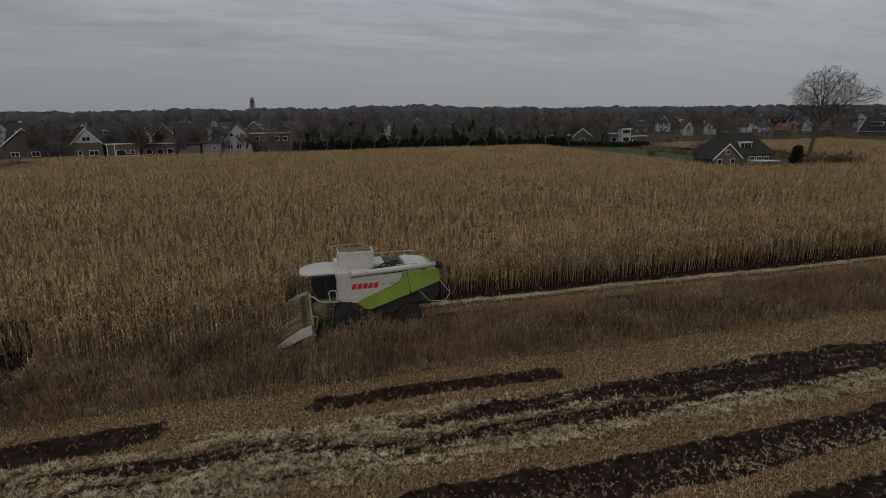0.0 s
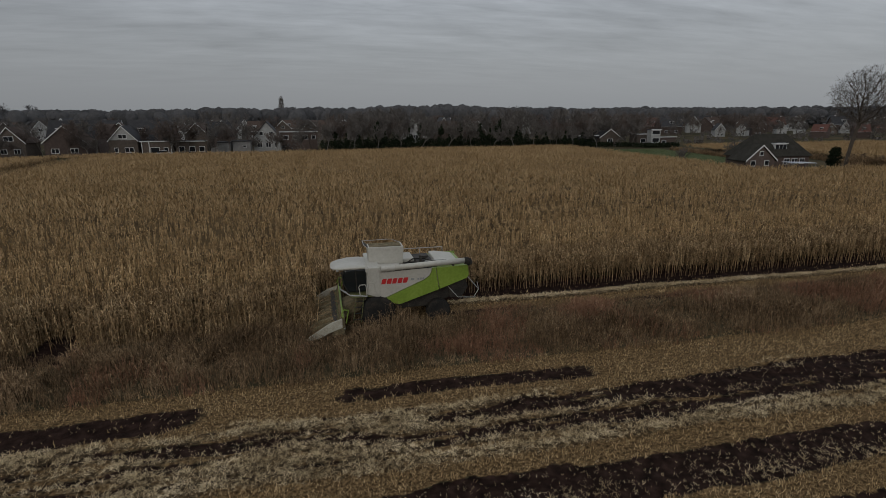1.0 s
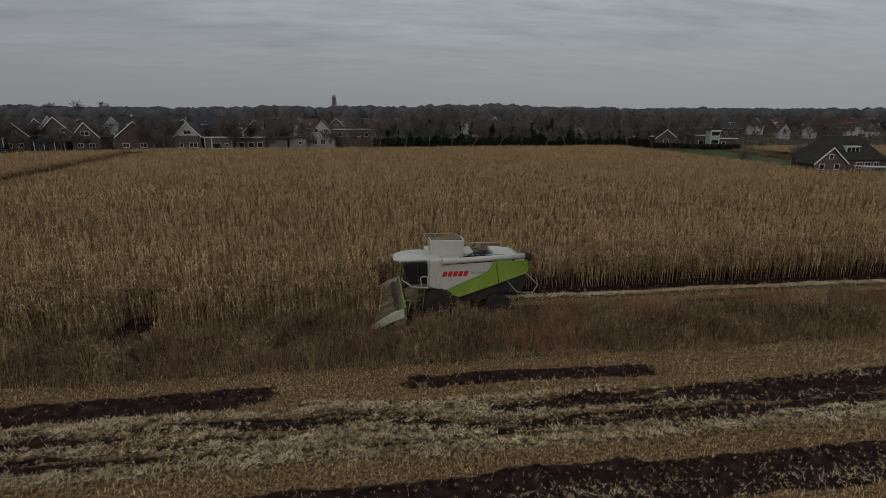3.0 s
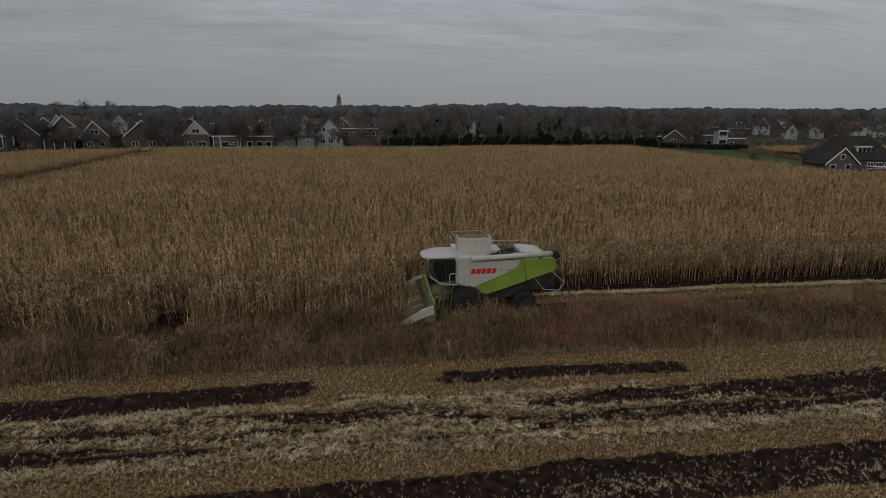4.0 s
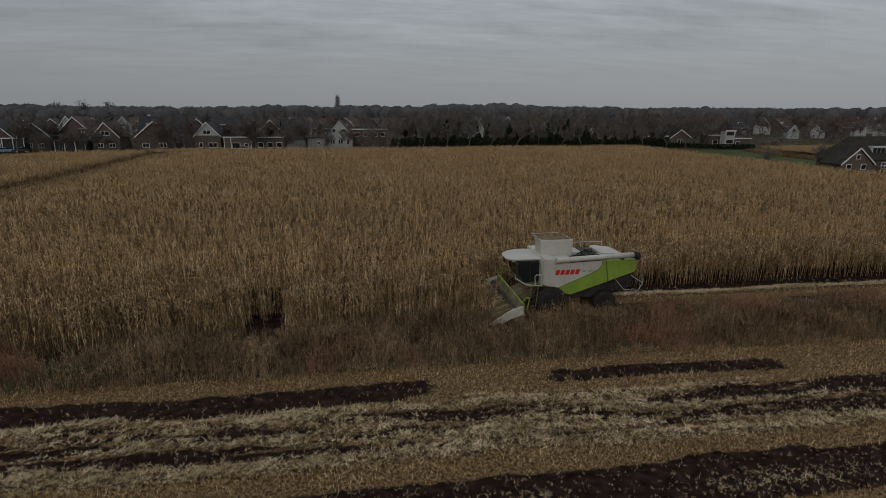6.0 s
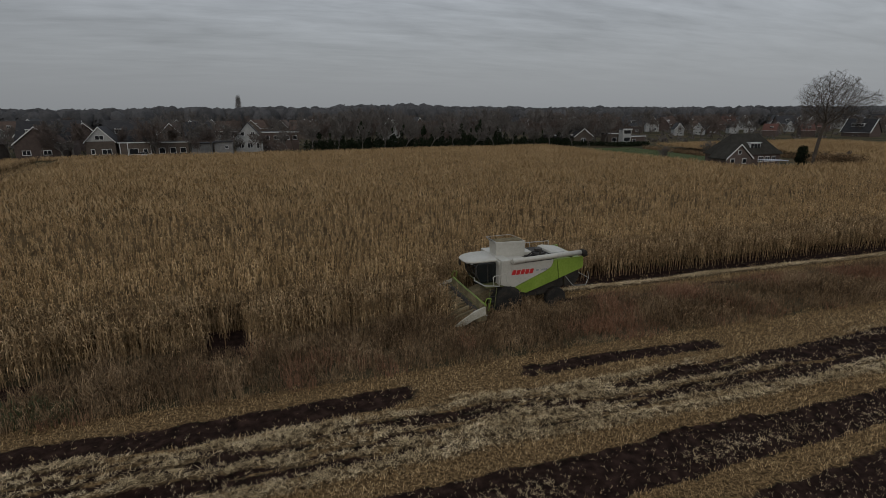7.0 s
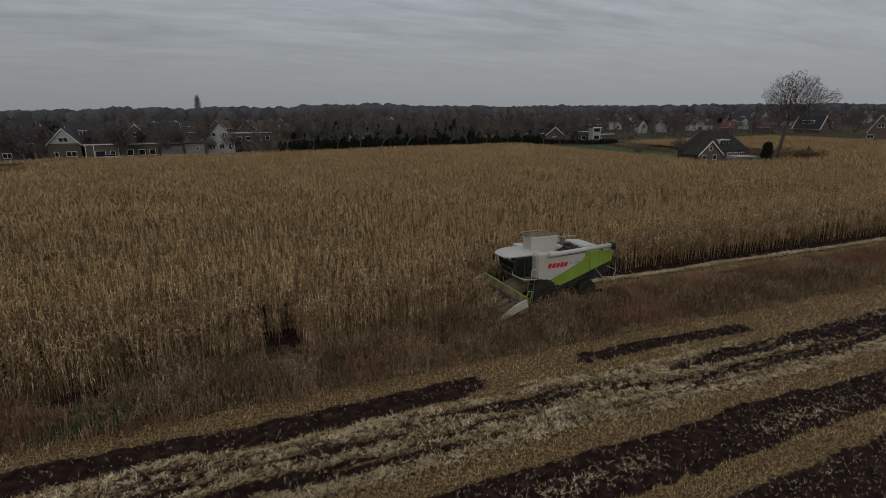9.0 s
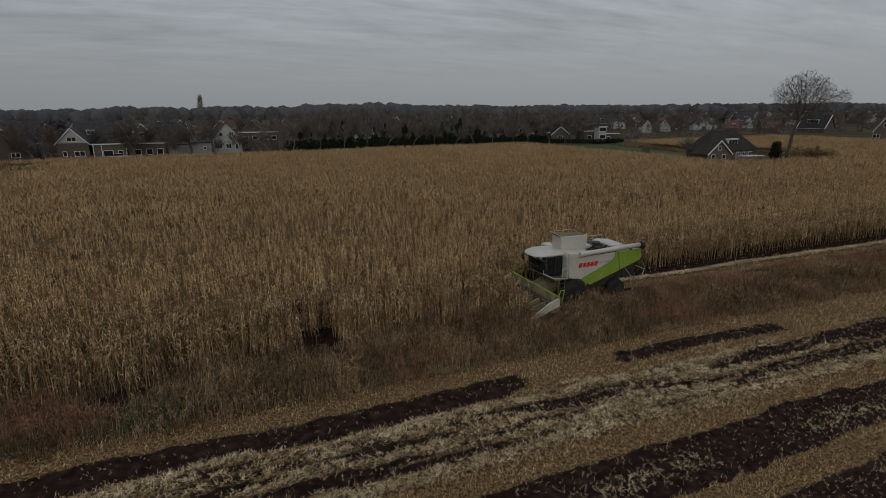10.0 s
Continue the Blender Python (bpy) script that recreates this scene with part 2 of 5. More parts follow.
def rod(bm, p, q, r, r2=None, n=8):
    p, q = Vector(p), Vector(q)
    res = bmesh.ops.create_cone(bm, cap_ends=True, segments=n, radius1=r, radius2=r if r2 is None else r2, depth=(q - p).length)
    m = Matrix.Translation((p + q) / 2) @ (q - p).to_track_quat("Z", "Y").to_matrix().to_4x4()
    bmesh.ops.transform(bm, matrix=m, verts=res["verts"])
    return bm


def chain(bm, pts, r, n=6):
    for p, q in zip(pts, pts[1:]):
        rod(bm, p, q, r, n=n)
    return bm


def lathe(bm, profile, n=28, centre=(0, 0, 0)):
    """Turns (radius, y) pairs round an axle along y."""
    rings = []
    for r, y in profile:
        rings.append([bm.verts.new((centre[0] + r * math.cos(2 * math.pi * i / n), centre[1] + y, centre[2] + r * math.sin(2 * math.pi * i / n))) for i in range(n)])
    for a, b in zip(rings, rings[1:]):
        for i in range(n):
            bm.faces.new((a[i], b[i], b[(i + 1) % n], a[(i + 1) % n]))
    bm.faces.new(rings[0]), bm.faces.new(list(reversed(rings[-1])))
    return bm


rng = np.random.default_rng(7)


def vnoise(x, y, size, seed):
    """Smooth value noise from 0 to 1 with features of the given size."""
    g = np.random.default_rng(seed).random((256, 256))
    u, v = np.asarray(x) / size, np.asarray(y) / size
    i, j = np.floor(u).astype(int), np.floor(v).astype(int)
    a, b = u - i, v - j
    a, b = a * a * (3 - 2 * a), b * b * (3 - 2 * b)
    i0, i1, j0, j1 = i % 256, (i + 1) % 256, j % 256, (j + 1) % 256
    return (g[i0, j0] * (1 - a) + g[i1, j0] * a) * (1 - b) + (g[i0, j1] * (1 - a) + g[i1, j1] * a) * b


def quad_mesh(name, verts, quads, mat, floats=()):
    """A mesh from arrays of vertices and quads."""
    me = bpy.data.meshes.new(name)
    verts, quads = np.ascontiguousarray(verts, dtype=np.float32), np.ascontiguousarray(quads, dtype=np.int32)
    me.vertices.add(len(verts))
    me.vertices.foreach_set("co", verts.ravel())
    me.loops.add(quads.size)
    me.loops.foreach_set("vertex_index", quads.ravel())
    me.polygons.add(len(quads))
    me.polygons.foreach_set("loop_start", np.arange(len(quads), dtype=np.int32) * 4)
    me.update(calc_edges=True)
    for key, values in floats:
        me.attributes.new(key, "FLOAT", "POINT").data.foreach_set("value", np.ascontiguousarray(values, dtype=np.float32))
    me.materials.append(mat)
    return me


def scatter(templates, x, y, z, size, lean=0.12, tall=None, seed=1):
    """Arrays of vertices and quads for one template at each place, turned and leaning at random."""
    r = np.random.default_rng(seed)
    pick = r.integers(0, len(templates), len(x))
    allv, allq, off = [], [], 0
    for k, (tv, tq) in enumerate(templates):
        sel = np.nonzero(pick == k)[0]
        if not len(sel):
            continue
        n = len(sel)
        a = r.random(n) * 2 * np.pi
        lx, ly = r.normal(0, lean, n), r.normal(0, lean, n)
        s = size[sel] if np.ndim(size) else np.full(n, size)
        h = s if tall is None else tall[sel]
        v = np.empty((n, len(tv), 3), np.float32)
        ca, sa = np.cos(a)[:, None], np.sin(a)[:, None]
        zz = tv[None, :, 2] * h[:, None]
        v[..., 0] = (tv[None, :, 0] * ca - tv[None, :, 1] * sa) * s[:, None] + x[sel][:, None] + lx[:, None] * zz
        v[..., 1] = (tv[None, :, 0] * sa + tv[None, :, 1] * ca) * s[:, None] + y[sel][:, None] + ly[:, None] * zz
        v[..., 2] = zz + (z[sel][:, None] if np.ndim(z) else z)
        q = tq[None] + (np.arange(n) * len(tv))[:, None, None] + off
        allv.append(v.reshape(-1, 3)), allq.append(q.reshape(-1, 4))
        off += n * len(tv)
    return np.concatenate(allv), np.concatenate(allq)


def strips(items):
    """Joins strips, each a list of (left, right) point pairs, into one template of vertices and quads."""
    v, q = [], []
    for strip in items:
        o = len(v)
        for l, r_ in strip:
            v += [l, r_]
        for i in range(len(strip) - 1):
            q.append((o + 2 * i, o + 2 * i + 1, o + 2 * i + 3, o + 2 * i + 2))
    return np.array(v, float), np.array(q, int)


def ribbon(path, width, side):
    """Point pairs along a path, tapering to its end."""
    out = []
    for k, p in enumerate(path):
        w = width * (1 - 0.85 * k / (len(path) - 1)) / 2
        out.append((tuple(np.array(p) - np.array(side) * w), tuple(np.array(p) + np.array(side) * w)))
    return out


def stuff(name, vq, mat, label, category):
    ob = new(name, quad_mesh(name, vq[0], vq[1], mat))
    return tagged(ob, label, category, kind="stuff")


# ---- the ground: one sheet, finer under the flight ----
# strips along x, by y: 0..10.4 dark, ..11.8 stubble, ..14.1 black soil, ..15.2 stubble, ..19.2 straw, ..22.3 stubble, ..28.3 weeds, ..32.5 cut swath
def smooth(a, b, v):
    t = np.clip((v - a) / (b - a), 0, 1)
    return t * t * (3 - 2 * t)


def band(lo, hi, v, soft=0.25):
    return smooth(lo - soft, lo + soft, v) * (1 - smooth(hi - soft, hi + soft, v))


BARE = (-27.4, 25.5, 2.6, 1.1)
FURROWS = ((15.75, 0.10), (16.3, 0.20), (16.95, 0.17), (17.6, 0.23), (18.2, 0.18), (18.8, 0.14))


def furrows(x, y):
    """Dark furrows that wander along the drive between the ridges of straw, 0 to 1."""
    s = np.zeros(np.broadcast(x, y).shape)
    for k, (yc, half) in enumerate(FURROWS):
        mid = yc + 0.50 * (vnoise(x, y * 0, 6.0, 200 + k) - 0.5) + 0.26 * (vnoise(x, y * 0, 1.3, 220 + k) - 0.5) + 0.10 * (vnoise(x, y * 0, 0.4, 230 + k) - 0.5)
        wide = half * (0.5 + 1.1 * vnoise(x, y * 0, 2.0, 240 + k)) * (1 + 0.5 * smooth(-2, 9, x) * (yc > 16.8))
        run = smooth(0.10, 0.34, vnoise(x, y * 0, 3.2, 260 + k) + 0.25 * smooth(-4, 6, x))
        s = np.maximum(s, np.exp(-((y - mid) / wide) ** 2) * run)
    return s


def streaks(x, y):
    """Ridges of straw along the drive, thick and thin in clumps, 0 to 1."""
    clump = 0.22 + 0.95 * vnoise(x, y * 1.4, 0.42, 23) * (0.40 + 0.9 * vnoise(x * 0.35, y, 0.8, 25))
    return np.clip(clump * (1 - 1.3 * furrows(x, y)), 0, 1)


def trodden(x, y):
    """A bare, driven-over patch in the weeds, 0 to 1."""
    e = np.hypot((x - BARE[0]) / BARE[2], (y - BARE[1]) / BARE[3]) + 0.5 * (vnoise(x, y, 0.8, 18) - 0.5)
    return 1 - smooth(0.8, 1.1, e)


def soil_and_shade(x, y):
    """How black the ground lies, bare soil and painted maize shade together, 0 to 1."""
    w = y + 0.40 * (vnoise(x, y, 5.0, 11) - 0.5) + 0.24 * (vnoise(x, y, 1.1, 12) - 0.5) + 0.16 * (vnoise(x, y, 0.4, 16) - 0.5) + 0.16 * (vnoise(x, y, 0.22, 17) - 0.5)
    skew = 0.02 * (x + 5)
    d = band(11.75 + skew, 14.1, w, 0.16) + band(-40, 10.45 + skew, w, 0.12)
    d = d + band(19.40, 21.05, w - 0.015 * (x + 14), 0.2) * (1 - smooth(-11.6, -10.0, x + 1.2 * (vnoise(x, y, 1.2, 13) - 0.5)))
    d = d + band(20.0, 21.2, w, 0.2) * smooth(-5.8, -3.4, x + 2.0 * (vnoise(x, y, 0.5, 19) - 0.5)) * (1 - smooth(5.2, 7.8, x + 1.0 * (vnoise(x, y, 1.2, 14) - 0.5)))
    d = d + band(17.2, 18.95, w, 0.15) * smooth(5.5, 12, x) * 0.9
    d = d + band(15.9, 18.9, w, 0.2) * np.clip(1.15 * furrows(x, y) + 0.35 * smooth(0.55, 0.8, vnoise(x * 0.4, y, 0.6, 27)), 0, 1)
    # soil strip before the cut edge, run on behind the stalks as painted shade
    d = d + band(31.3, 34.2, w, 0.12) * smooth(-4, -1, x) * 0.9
    d = d + band(28.7, 29.4, w, 0.15) * smooth(1, 3, x) * smooth(0.42, 0.62, vnoise(x, y * 4, 5.0, 15)) * 0.9
    # the trodden patch, and a black notch floor that deepens the shade among stalks
    d = d + trodden(x, y) * 0.9 + 0.95 * band(-19.9, -17.3, x, 0.3) * band(26.6, 30.6, w, 0.3)
    return np.clip(d, 0, 1)


def straw_cover(x, y):
    """How thick the bleached straw lies, 0 to 1: streaks along the drive and one windrow behind the machine."""
    w = y + 0.5 * (vnoise(x, y, 4.0, 21) - 0.5)
    s = band(15.1, 19.2, w, 0.3) * (0.10 + 0.90 * streaks(x, y))
    s = s * (1 - 0.5 * smooth(3, 10, x) * band(16.5, 19.2, w, 0.3))
    s = np.maximum(s, band(15.0, 15.9, w, 0.3) * 0.55)
    s = np.maximum(s, band(30.25, 30.9, w, 0.15) * smooth(0.5, 3.5, x))
    s = np.maximum(s, (0.12 + 0.24 * band(11.9, 12.9, w, 0.4) * smooth(0.1, 0.6, vnoise(x, y * 0, 5.0, 28))) * band(11.6, 13.9, w, 0.3))
    s = np.maximum(s, 0.18 * band(6.0, 10.3, w, 0.3))
    s = np.maximum(s, 0.05 * band(18.9, 21.5, w, 0.3))
    return s


fx, fy = np.arange(-66, 56.01, 0.2), np.concatenate([np.arange(3.0, 14.0, 0.2), np.arange(14.0, 20.0, 0.1), np.arange(20.0, 34.01, 0.2)])
reach = np.array([75, 90, 110, 140, 180, 240, 340, 500, 800, 1300, 2200, 4000.0])
gx = np.concatenate([-reach[::-1], fx, reach])
gy = np.concatenate([[-4000, -1500, -600, -250, -100, -50, -25, -12, -5, 0], fy, [36, 40, 46, 54, 64, 78, 95, 120, 150, 190, 250, 340, 500, 800, 1300, 2200, 4200.0]])
GX, GY = np.meshgrid(gx, gy, indexing="ij")
soil_shade_a, straw_a = soil_and_shade(GX, GY), straw_cover(GX, GY)
near = ((GX > -67) & (GX < 57) & (GY > 2.5) & (GY < 35)).astype(float)
GZ = near * (soil_shade_a * (0.07 * (vnoise(GX, GY, 0.55, 31) - 0.5) + 0.08 * (vnoise(GX * 0.3, GY, 0.5, 32) - 0.5) - 0.04)
             + (1 - soil_shade_a) * 0.05 * (vnoise(GX, GY, 0.7, 33) - 0.5) + 0.16 * straw_a)
nx, ny = len(gx), len(gy)
idx = np.arange(nx * ny).reshape(nx, ny)
quads = np.stack([idx[:-1, :-1], idx[1:, :-1], idx[1:, 1:], idx[:-1, 1:]], -1).reshape(-1, 4)
tan_a = near * (band(10.3, 12.3, GY) + band(13.8, 22.4, GY) + band(28.7, 32.4, GY)) * (1 - soil_shade_a)


def ground_material():
    m = bpy.data.materials.new("field_ground")
    m.use_nodes = True
    nd, lk = m.node_tree.nodes, m.node_tree.links
    b = nd["Principled BSDF"]
    b.inputs["Roughness"].default_value, b.inputs["Specular IOR Level"].default_value = 0.95, 0.04
    tc = nd.new("ShaderNodeTexCoord")

    def noise_at(scale, detail, stretch=(1, 1, 1)):
        mp, n = nd.new("ShaderNodeMapping"), nd.new("ShaderNodeTexNoise")
        mp.inputs["Scale"].default_value = stretch
        lk.new(tc.outputs["Object"], mp.inputs[0]), lk.new(mp.outputs[0], n.inputs["Vector"])
        n.inputs["Scale"].default_value, n.inputs["Detail"].default_value = scale, detail
        return n.outputs["Fac"]

    def ramp(fac, stops):
        r = nd.new("ShaderNodeValToRGB")
        e = r.color_ramp.elements
        e[0].position, e[0].color = stops[0][0], (*stops[0][1], 1)
        e[1].position, e[1].color = stops[-1][0], (*stops[-1][1], 1)
        for p, c in stops[1:-1]:
            e.new(p).color = (*c, 1)
        lk.new(fac, r.inputs[0])
        return r.outputs[0]

    def cover(key, grain):
        a, s, mr = nd.new("ShaderNodeAttribute"), nd.new("ShaderNodeMath"), nd.new("ShaderNodeMapRange")
        a.attribute_name = key
        s.operation = "MULTIPLY_ADD"
        lk.new(grain, s.inputs[0])
        s.inputs[1].default_value = 1.1
        lk.new(a.outputs["Fac"], s.inputs[2])
        mr.inputs["From Min"].default_value, mr.inputs["From Max"].default_value = 0.9, 1.2
        lk.new(s.outputs[0], mr.inputs["Value"])
        return mr.outputs[0]

    def mix(fac, c1, c2):
        n = nd.new("ShaderNodeMix")
        n.data_type = "RGBA"
        lk.new(fac, n.inputs[0]), lk.new(c1, n.inputs[6]), lk.new(c2, n.inputs[7])
        return n.outputs[2]

    fine, mid = noise_at(9, 5), noise_at(2.2, 4)
    grain = noise_at(6.0, 4, (0.7, 1.6, 1))
    dull = ramp(noise_at(0.05, 6), [(0.35, (0.040, 0.038, 0.020)), (0.5, (0.060, 0.050, 0.028)), (0.65, (0.085, 0.064, 0.036))])
    tan = ramp(fine, [(0.32, (0.038, 0.024, 0.011)), (0.5, (0.118, 0.075, 0.035)), (0.68, (0.262, 0.173, 0.085))])
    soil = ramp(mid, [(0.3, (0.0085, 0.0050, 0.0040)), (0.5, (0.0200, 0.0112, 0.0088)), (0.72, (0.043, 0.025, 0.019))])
    pale = ramp(fine, [(0.32, (0.022, 0.015, 0.009)), (0.5, (0.075, 0.053, 0.029)), (0.68, (0.21, 0.155, 0.09))])
    col = mix(cover("stubble_cover", mid), dull, tan)
    col = mix(cover("straw_cover", grain), col, pale)
    col = mix(cover("soil_and_shade", grain), col, soil)
    lk.new(col, b.inputs["Base Color"])
    bp = nd.new("ShaderNodeBump")
    bp.inputs["Strength"].default_value, bp.inputs["Distance"].default_value = 0.7, 0.06
    lk.new(fine, bp.inputs["Height"]), lk.new(bp.outputs[0], b.inputs["Normal"])
    return m


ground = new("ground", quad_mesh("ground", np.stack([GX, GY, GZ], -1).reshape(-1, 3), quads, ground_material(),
                                 (("soil_and_shade", soil_shade_a.ravel()), ("straw_cover", straw_a.ravel()), ("stubble_cover", tan_a.ravel()))))
tagged(ground, "flat harvested field of straw stripes and black soil", "ground", kind="structure")

# ---- the standing maize ----
SWATH_X, EDGE_CUT = -5.8, 32.5   # the machine's head; the corn's edge behind it
FIELD_R, FIELD_FAR, YARD_Y = 74.5, 162.0, 83.5


def front_edge(x):
    """Where the uncut maize begins ahead of the machine."""
    return np.clip(27.15 + 0.075 * (x + 18), 25.9, 28.0) + 0.5 * (vnoise(x, x * 0, 2.3, 41) - 0.5)


def hole(x, y):
    """The trampled notch in the front rows."""
    half = 0.98 + 0.5 * (vnoise(x, y, 0.33, 45) - 0.5)
    deep = 29.7 + 1.2 * (vnoise(x, y * 0, 0.5, 46) - 0.5)
    return (np.abs(x + 18.55 + 0.15 * (y - 28)) < half) & (y < deep) & (vnoise(x, y, 0.12, 47) > 0.13)


def in_field(x, y, pad=0.0):
    edge = np.where(x > SWATH_X, EDGE_CUT, front_edge(x))
    ok = (y > edge + pad) & (y < FIELD_FAR + 0.10 * np.maximum(0, x) - 0.25 * np.maximum(0, -62 - x) - 1.8 * np.maximum(0, -92 - x) + 2.5 * (vnoise(x, y * 0, 30, 42) - 0.5))
    ok &= (x < FIELD_R + 1.0 * (vnoise(y, x * 0, 8, 43) - 0.5)) | (y < YARD_Y - 0.12 * (x - 80) + 1.0 * (vnoise(x, y * 0, 8, 44) - 0.5))
    lane = -60.6 - 0.075 * (y - 86)
    ok &= (np.abs(x - lane) > 3.5 + pad) | (y > 156)
    ok &= ~hole(x, y)
    return ok


def maize_plant(seed, full=True, low=0.20, rad=0.010):
    """A dry maize stalk with curled, hanging leaves, a cob and a broken tassel; one unit tall."""
    r = random.Random(seed)
    items, top = [], 0.86
    corner = [(rad * math.cos(a), rad * math.sin(a)) for a in (0, 2.1, 4.2)]
    for i in range(3):
        (ax, ay), (bx, by) = corner[i], corner[(i + 1) % 3]
        z0 = 0.0 if full else 0.35
        items.append([((ax, ay, z0), (bx, by, z0)), ((ax * 0.5, ay * 0.5, top), (bx * 0.5, by * 0.5, top))])
    count = 14 if full else 9
    first = low if full else 0.45
    for k in range(count):
        z = first + (0.90 - first) / count * k + r.uniform(-0.03, 0.03)
        a = k * math.pi + r.uniform(-0.8, 0.8)
        d, side = (math.cos(a), math.sin(a)), (-math.sin(a), math.cos(a), r.uniform(-0.6, 0.6))
        l = r.uniform(0.04, 0.10)
        rise, drop = r.uniform(0.01, 0.045), r.uniform(0.08, 0.20)
        path = [(0, 0, z), (d[0] * l * 0.6, d[1] * l * 0.6, z + rise), (d[0] * l, d[1] * l, z + rise - 0.35 * drop), (d[0] * l * 0.92, d[1] * l * 0.92, z + rise - drop)]
        items.append(ribbon(path, r.uniform(0.024, 0.036), side))
    a = r.uniform(0, 6.28)
    items.append(ribbon([(0, 0, top - 0.02), (0.03 * math.cos(a), 0.03 * math.sin(a), top + 0.07), (0.08 * math.cos(a), 0.08 * math.sin(a), r.uniform(0.90, 0.98))], 0.018, (-math.sin(a), math.cos(a), 0)))
    if full:
        z, a = r.uniform(0.38, 0.46), r.uniform(0, 6.28)
        for k in range(2):
            s = (-math.sin(a), math.cos(a), 0) if k else (0, 0, 1)
            items.append(ribbon([(0.02 * math.cos(a), 0.02 * math.sin(a), z), (0.06 * math.cos(a), 0.06 * math.sin(a), z - 0.05), (0.07 * math.cos(a), 0.07 * math.sin(a), z - 0.11)], 0.03, s))
    return strips(items)


def maize_clump(seed):
    r = random.Random(seed)
    items = []
    for k in range(10):
        a, b = r.uniform(0, 6.28), r.uniform(0, 6.28)
        x, y = 0.34 * math.cos(a) * r.random(), 0.34 * math.sin(a) * r.random()
        side = (-math.sin(b), math.cos(b), 0)
        lean_ = r.uniform(0.04, 0.22)
        z = r.uniform(0.72, 1.0)
        items.append(ribbon([(x, y, z - r.uniform(0.12, 0.3)), (x + lean_ * math.cos(b), y + lean_ * math.sin(b), z)], r.uniform(0.035, 0.06), side))
    return strips(items)


def rows_grid(x0, x1, y0, y1, dx, dy, seed):
    r = np.random.default_rng(seed)
    xs, ys = np.arange(x0, x1, dx), np.arange(y0, y1, dy)
    X, Y = np.meshgrid(xs, ys)
    X, Y = X.ravel() + r.normal(0, dx * 0.25, X.size), Y.ravel() + r.normal(0, 0.06 if dy < 1 else dy * 0.25, Y.size)
    return X, Y


def maize(name, templates, X, Y, keep, mat, label, seed, low=2.15, high=2.6, lean=0.05):
    X, Y = X[keep], Y[keep]
    h = np.random.default_rng(seed).uniform(low, high, len(X)) * (0.94 + 0.12 * vnoise(X, Y, 6, seed))
    return stuff(name, scatter(templates, X, Y, 0.0, h, lean, h, seed), mat, label, "maize")


full = [maize_plant(s) for s in range(10)]
bare_foot = [maize_plant(s + 40, True, 0.44, 0.0065) for s in range(10)]
tops = [maize_plant(s + 20, False) for s in range(10)]
clumps = [maize_clump(s) for s in range(12)]
X, Y = rows_grid(-72, 78, 25.9, 38.5, 0.17, 0.75, 51)
keep = in_field(X, Y) & (Y < np.where(X > SWATH_X, 37.0, 32.5)) & (X > -24 - 1.05 * Y) & (X < 6 + 1.75 * Y)
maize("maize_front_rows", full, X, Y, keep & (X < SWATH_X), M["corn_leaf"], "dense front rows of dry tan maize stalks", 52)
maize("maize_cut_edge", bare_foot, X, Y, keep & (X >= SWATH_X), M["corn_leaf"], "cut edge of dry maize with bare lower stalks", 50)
X, Y = rows_grid(-95, 112, 31, 62, 0.27, 0.75, 53)
keep = in_field(X, Y) & (Y > np.where(X > SWATH_X, 37.0, 32.5)) & (X > -26 - 1.05 * Y) & (X < 8 + 1.75 * Y) & (np.random.default_rng(59).random(len(X)) < np.where(Y > 46, 0.45, 0.82))
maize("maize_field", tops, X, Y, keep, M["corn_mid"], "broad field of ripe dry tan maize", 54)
X, Y = rows_grid(-150, 215, 62, 165, 1.0, 0.85, 55)
keep = in_field(X, Y) & (X > -28 - 1.05 * Y) & (X < 10 + 1.7 * Y)
maize("maize_field_far", clumps, X, Y, keep, M["corn_far"], "far reach of the dry tan maize field", 56, 2.1, 2.5)


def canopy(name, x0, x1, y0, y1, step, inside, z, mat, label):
    """A dark sheet below the tops, leaf layer and painted shade in one, which hides the soil."""
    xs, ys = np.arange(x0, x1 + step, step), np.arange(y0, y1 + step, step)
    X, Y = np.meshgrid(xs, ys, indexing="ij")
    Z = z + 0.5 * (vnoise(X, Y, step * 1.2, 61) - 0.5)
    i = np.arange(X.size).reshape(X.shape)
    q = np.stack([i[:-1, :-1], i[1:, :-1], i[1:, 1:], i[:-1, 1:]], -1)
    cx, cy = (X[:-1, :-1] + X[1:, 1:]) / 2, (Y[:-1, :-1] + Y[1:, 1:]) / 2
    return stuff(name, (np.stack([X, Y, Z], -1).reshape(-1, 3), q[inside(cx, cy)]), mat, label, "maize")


seen = lambda x, y: (x > -32 - 1.1 * y) & (x < 14 + 1.75 * y)
canopy("maize_understorey", -170, 210, 28, 164, 1.5, lambda x, y: in_field(x, y, 1.8) & (in_field(x, y, 3.0) | (x > SWATH_X + 3)) & ~((np.abs(x + 18.8) < 2.6) & (y < 31.2)) & seen(x, y), 1.35, M["corn_shade"], "brown leaf-layer sheet with the maize's inner shade in its colour")
canopy("maize_understorey", 104, 186, 76, 156, 1.5, lambda x, y: ((x > 115 + 0.3 * (y - 86)) & (y < 122) & (y > 86)) | ((x > 107) & (y < 90)) | ((x > 108 + 0.16 * (y - 115)) & (y > 119)), 1.35, M["corn_shade"], "leaf-layer sheet of the second maize field, shade in its colour")
ey = np.arange(62, 156, 0.3)
edge_y = np.concatenate([ey] * 4) + rng.normal(0, 0.1, len(ey) * 4)
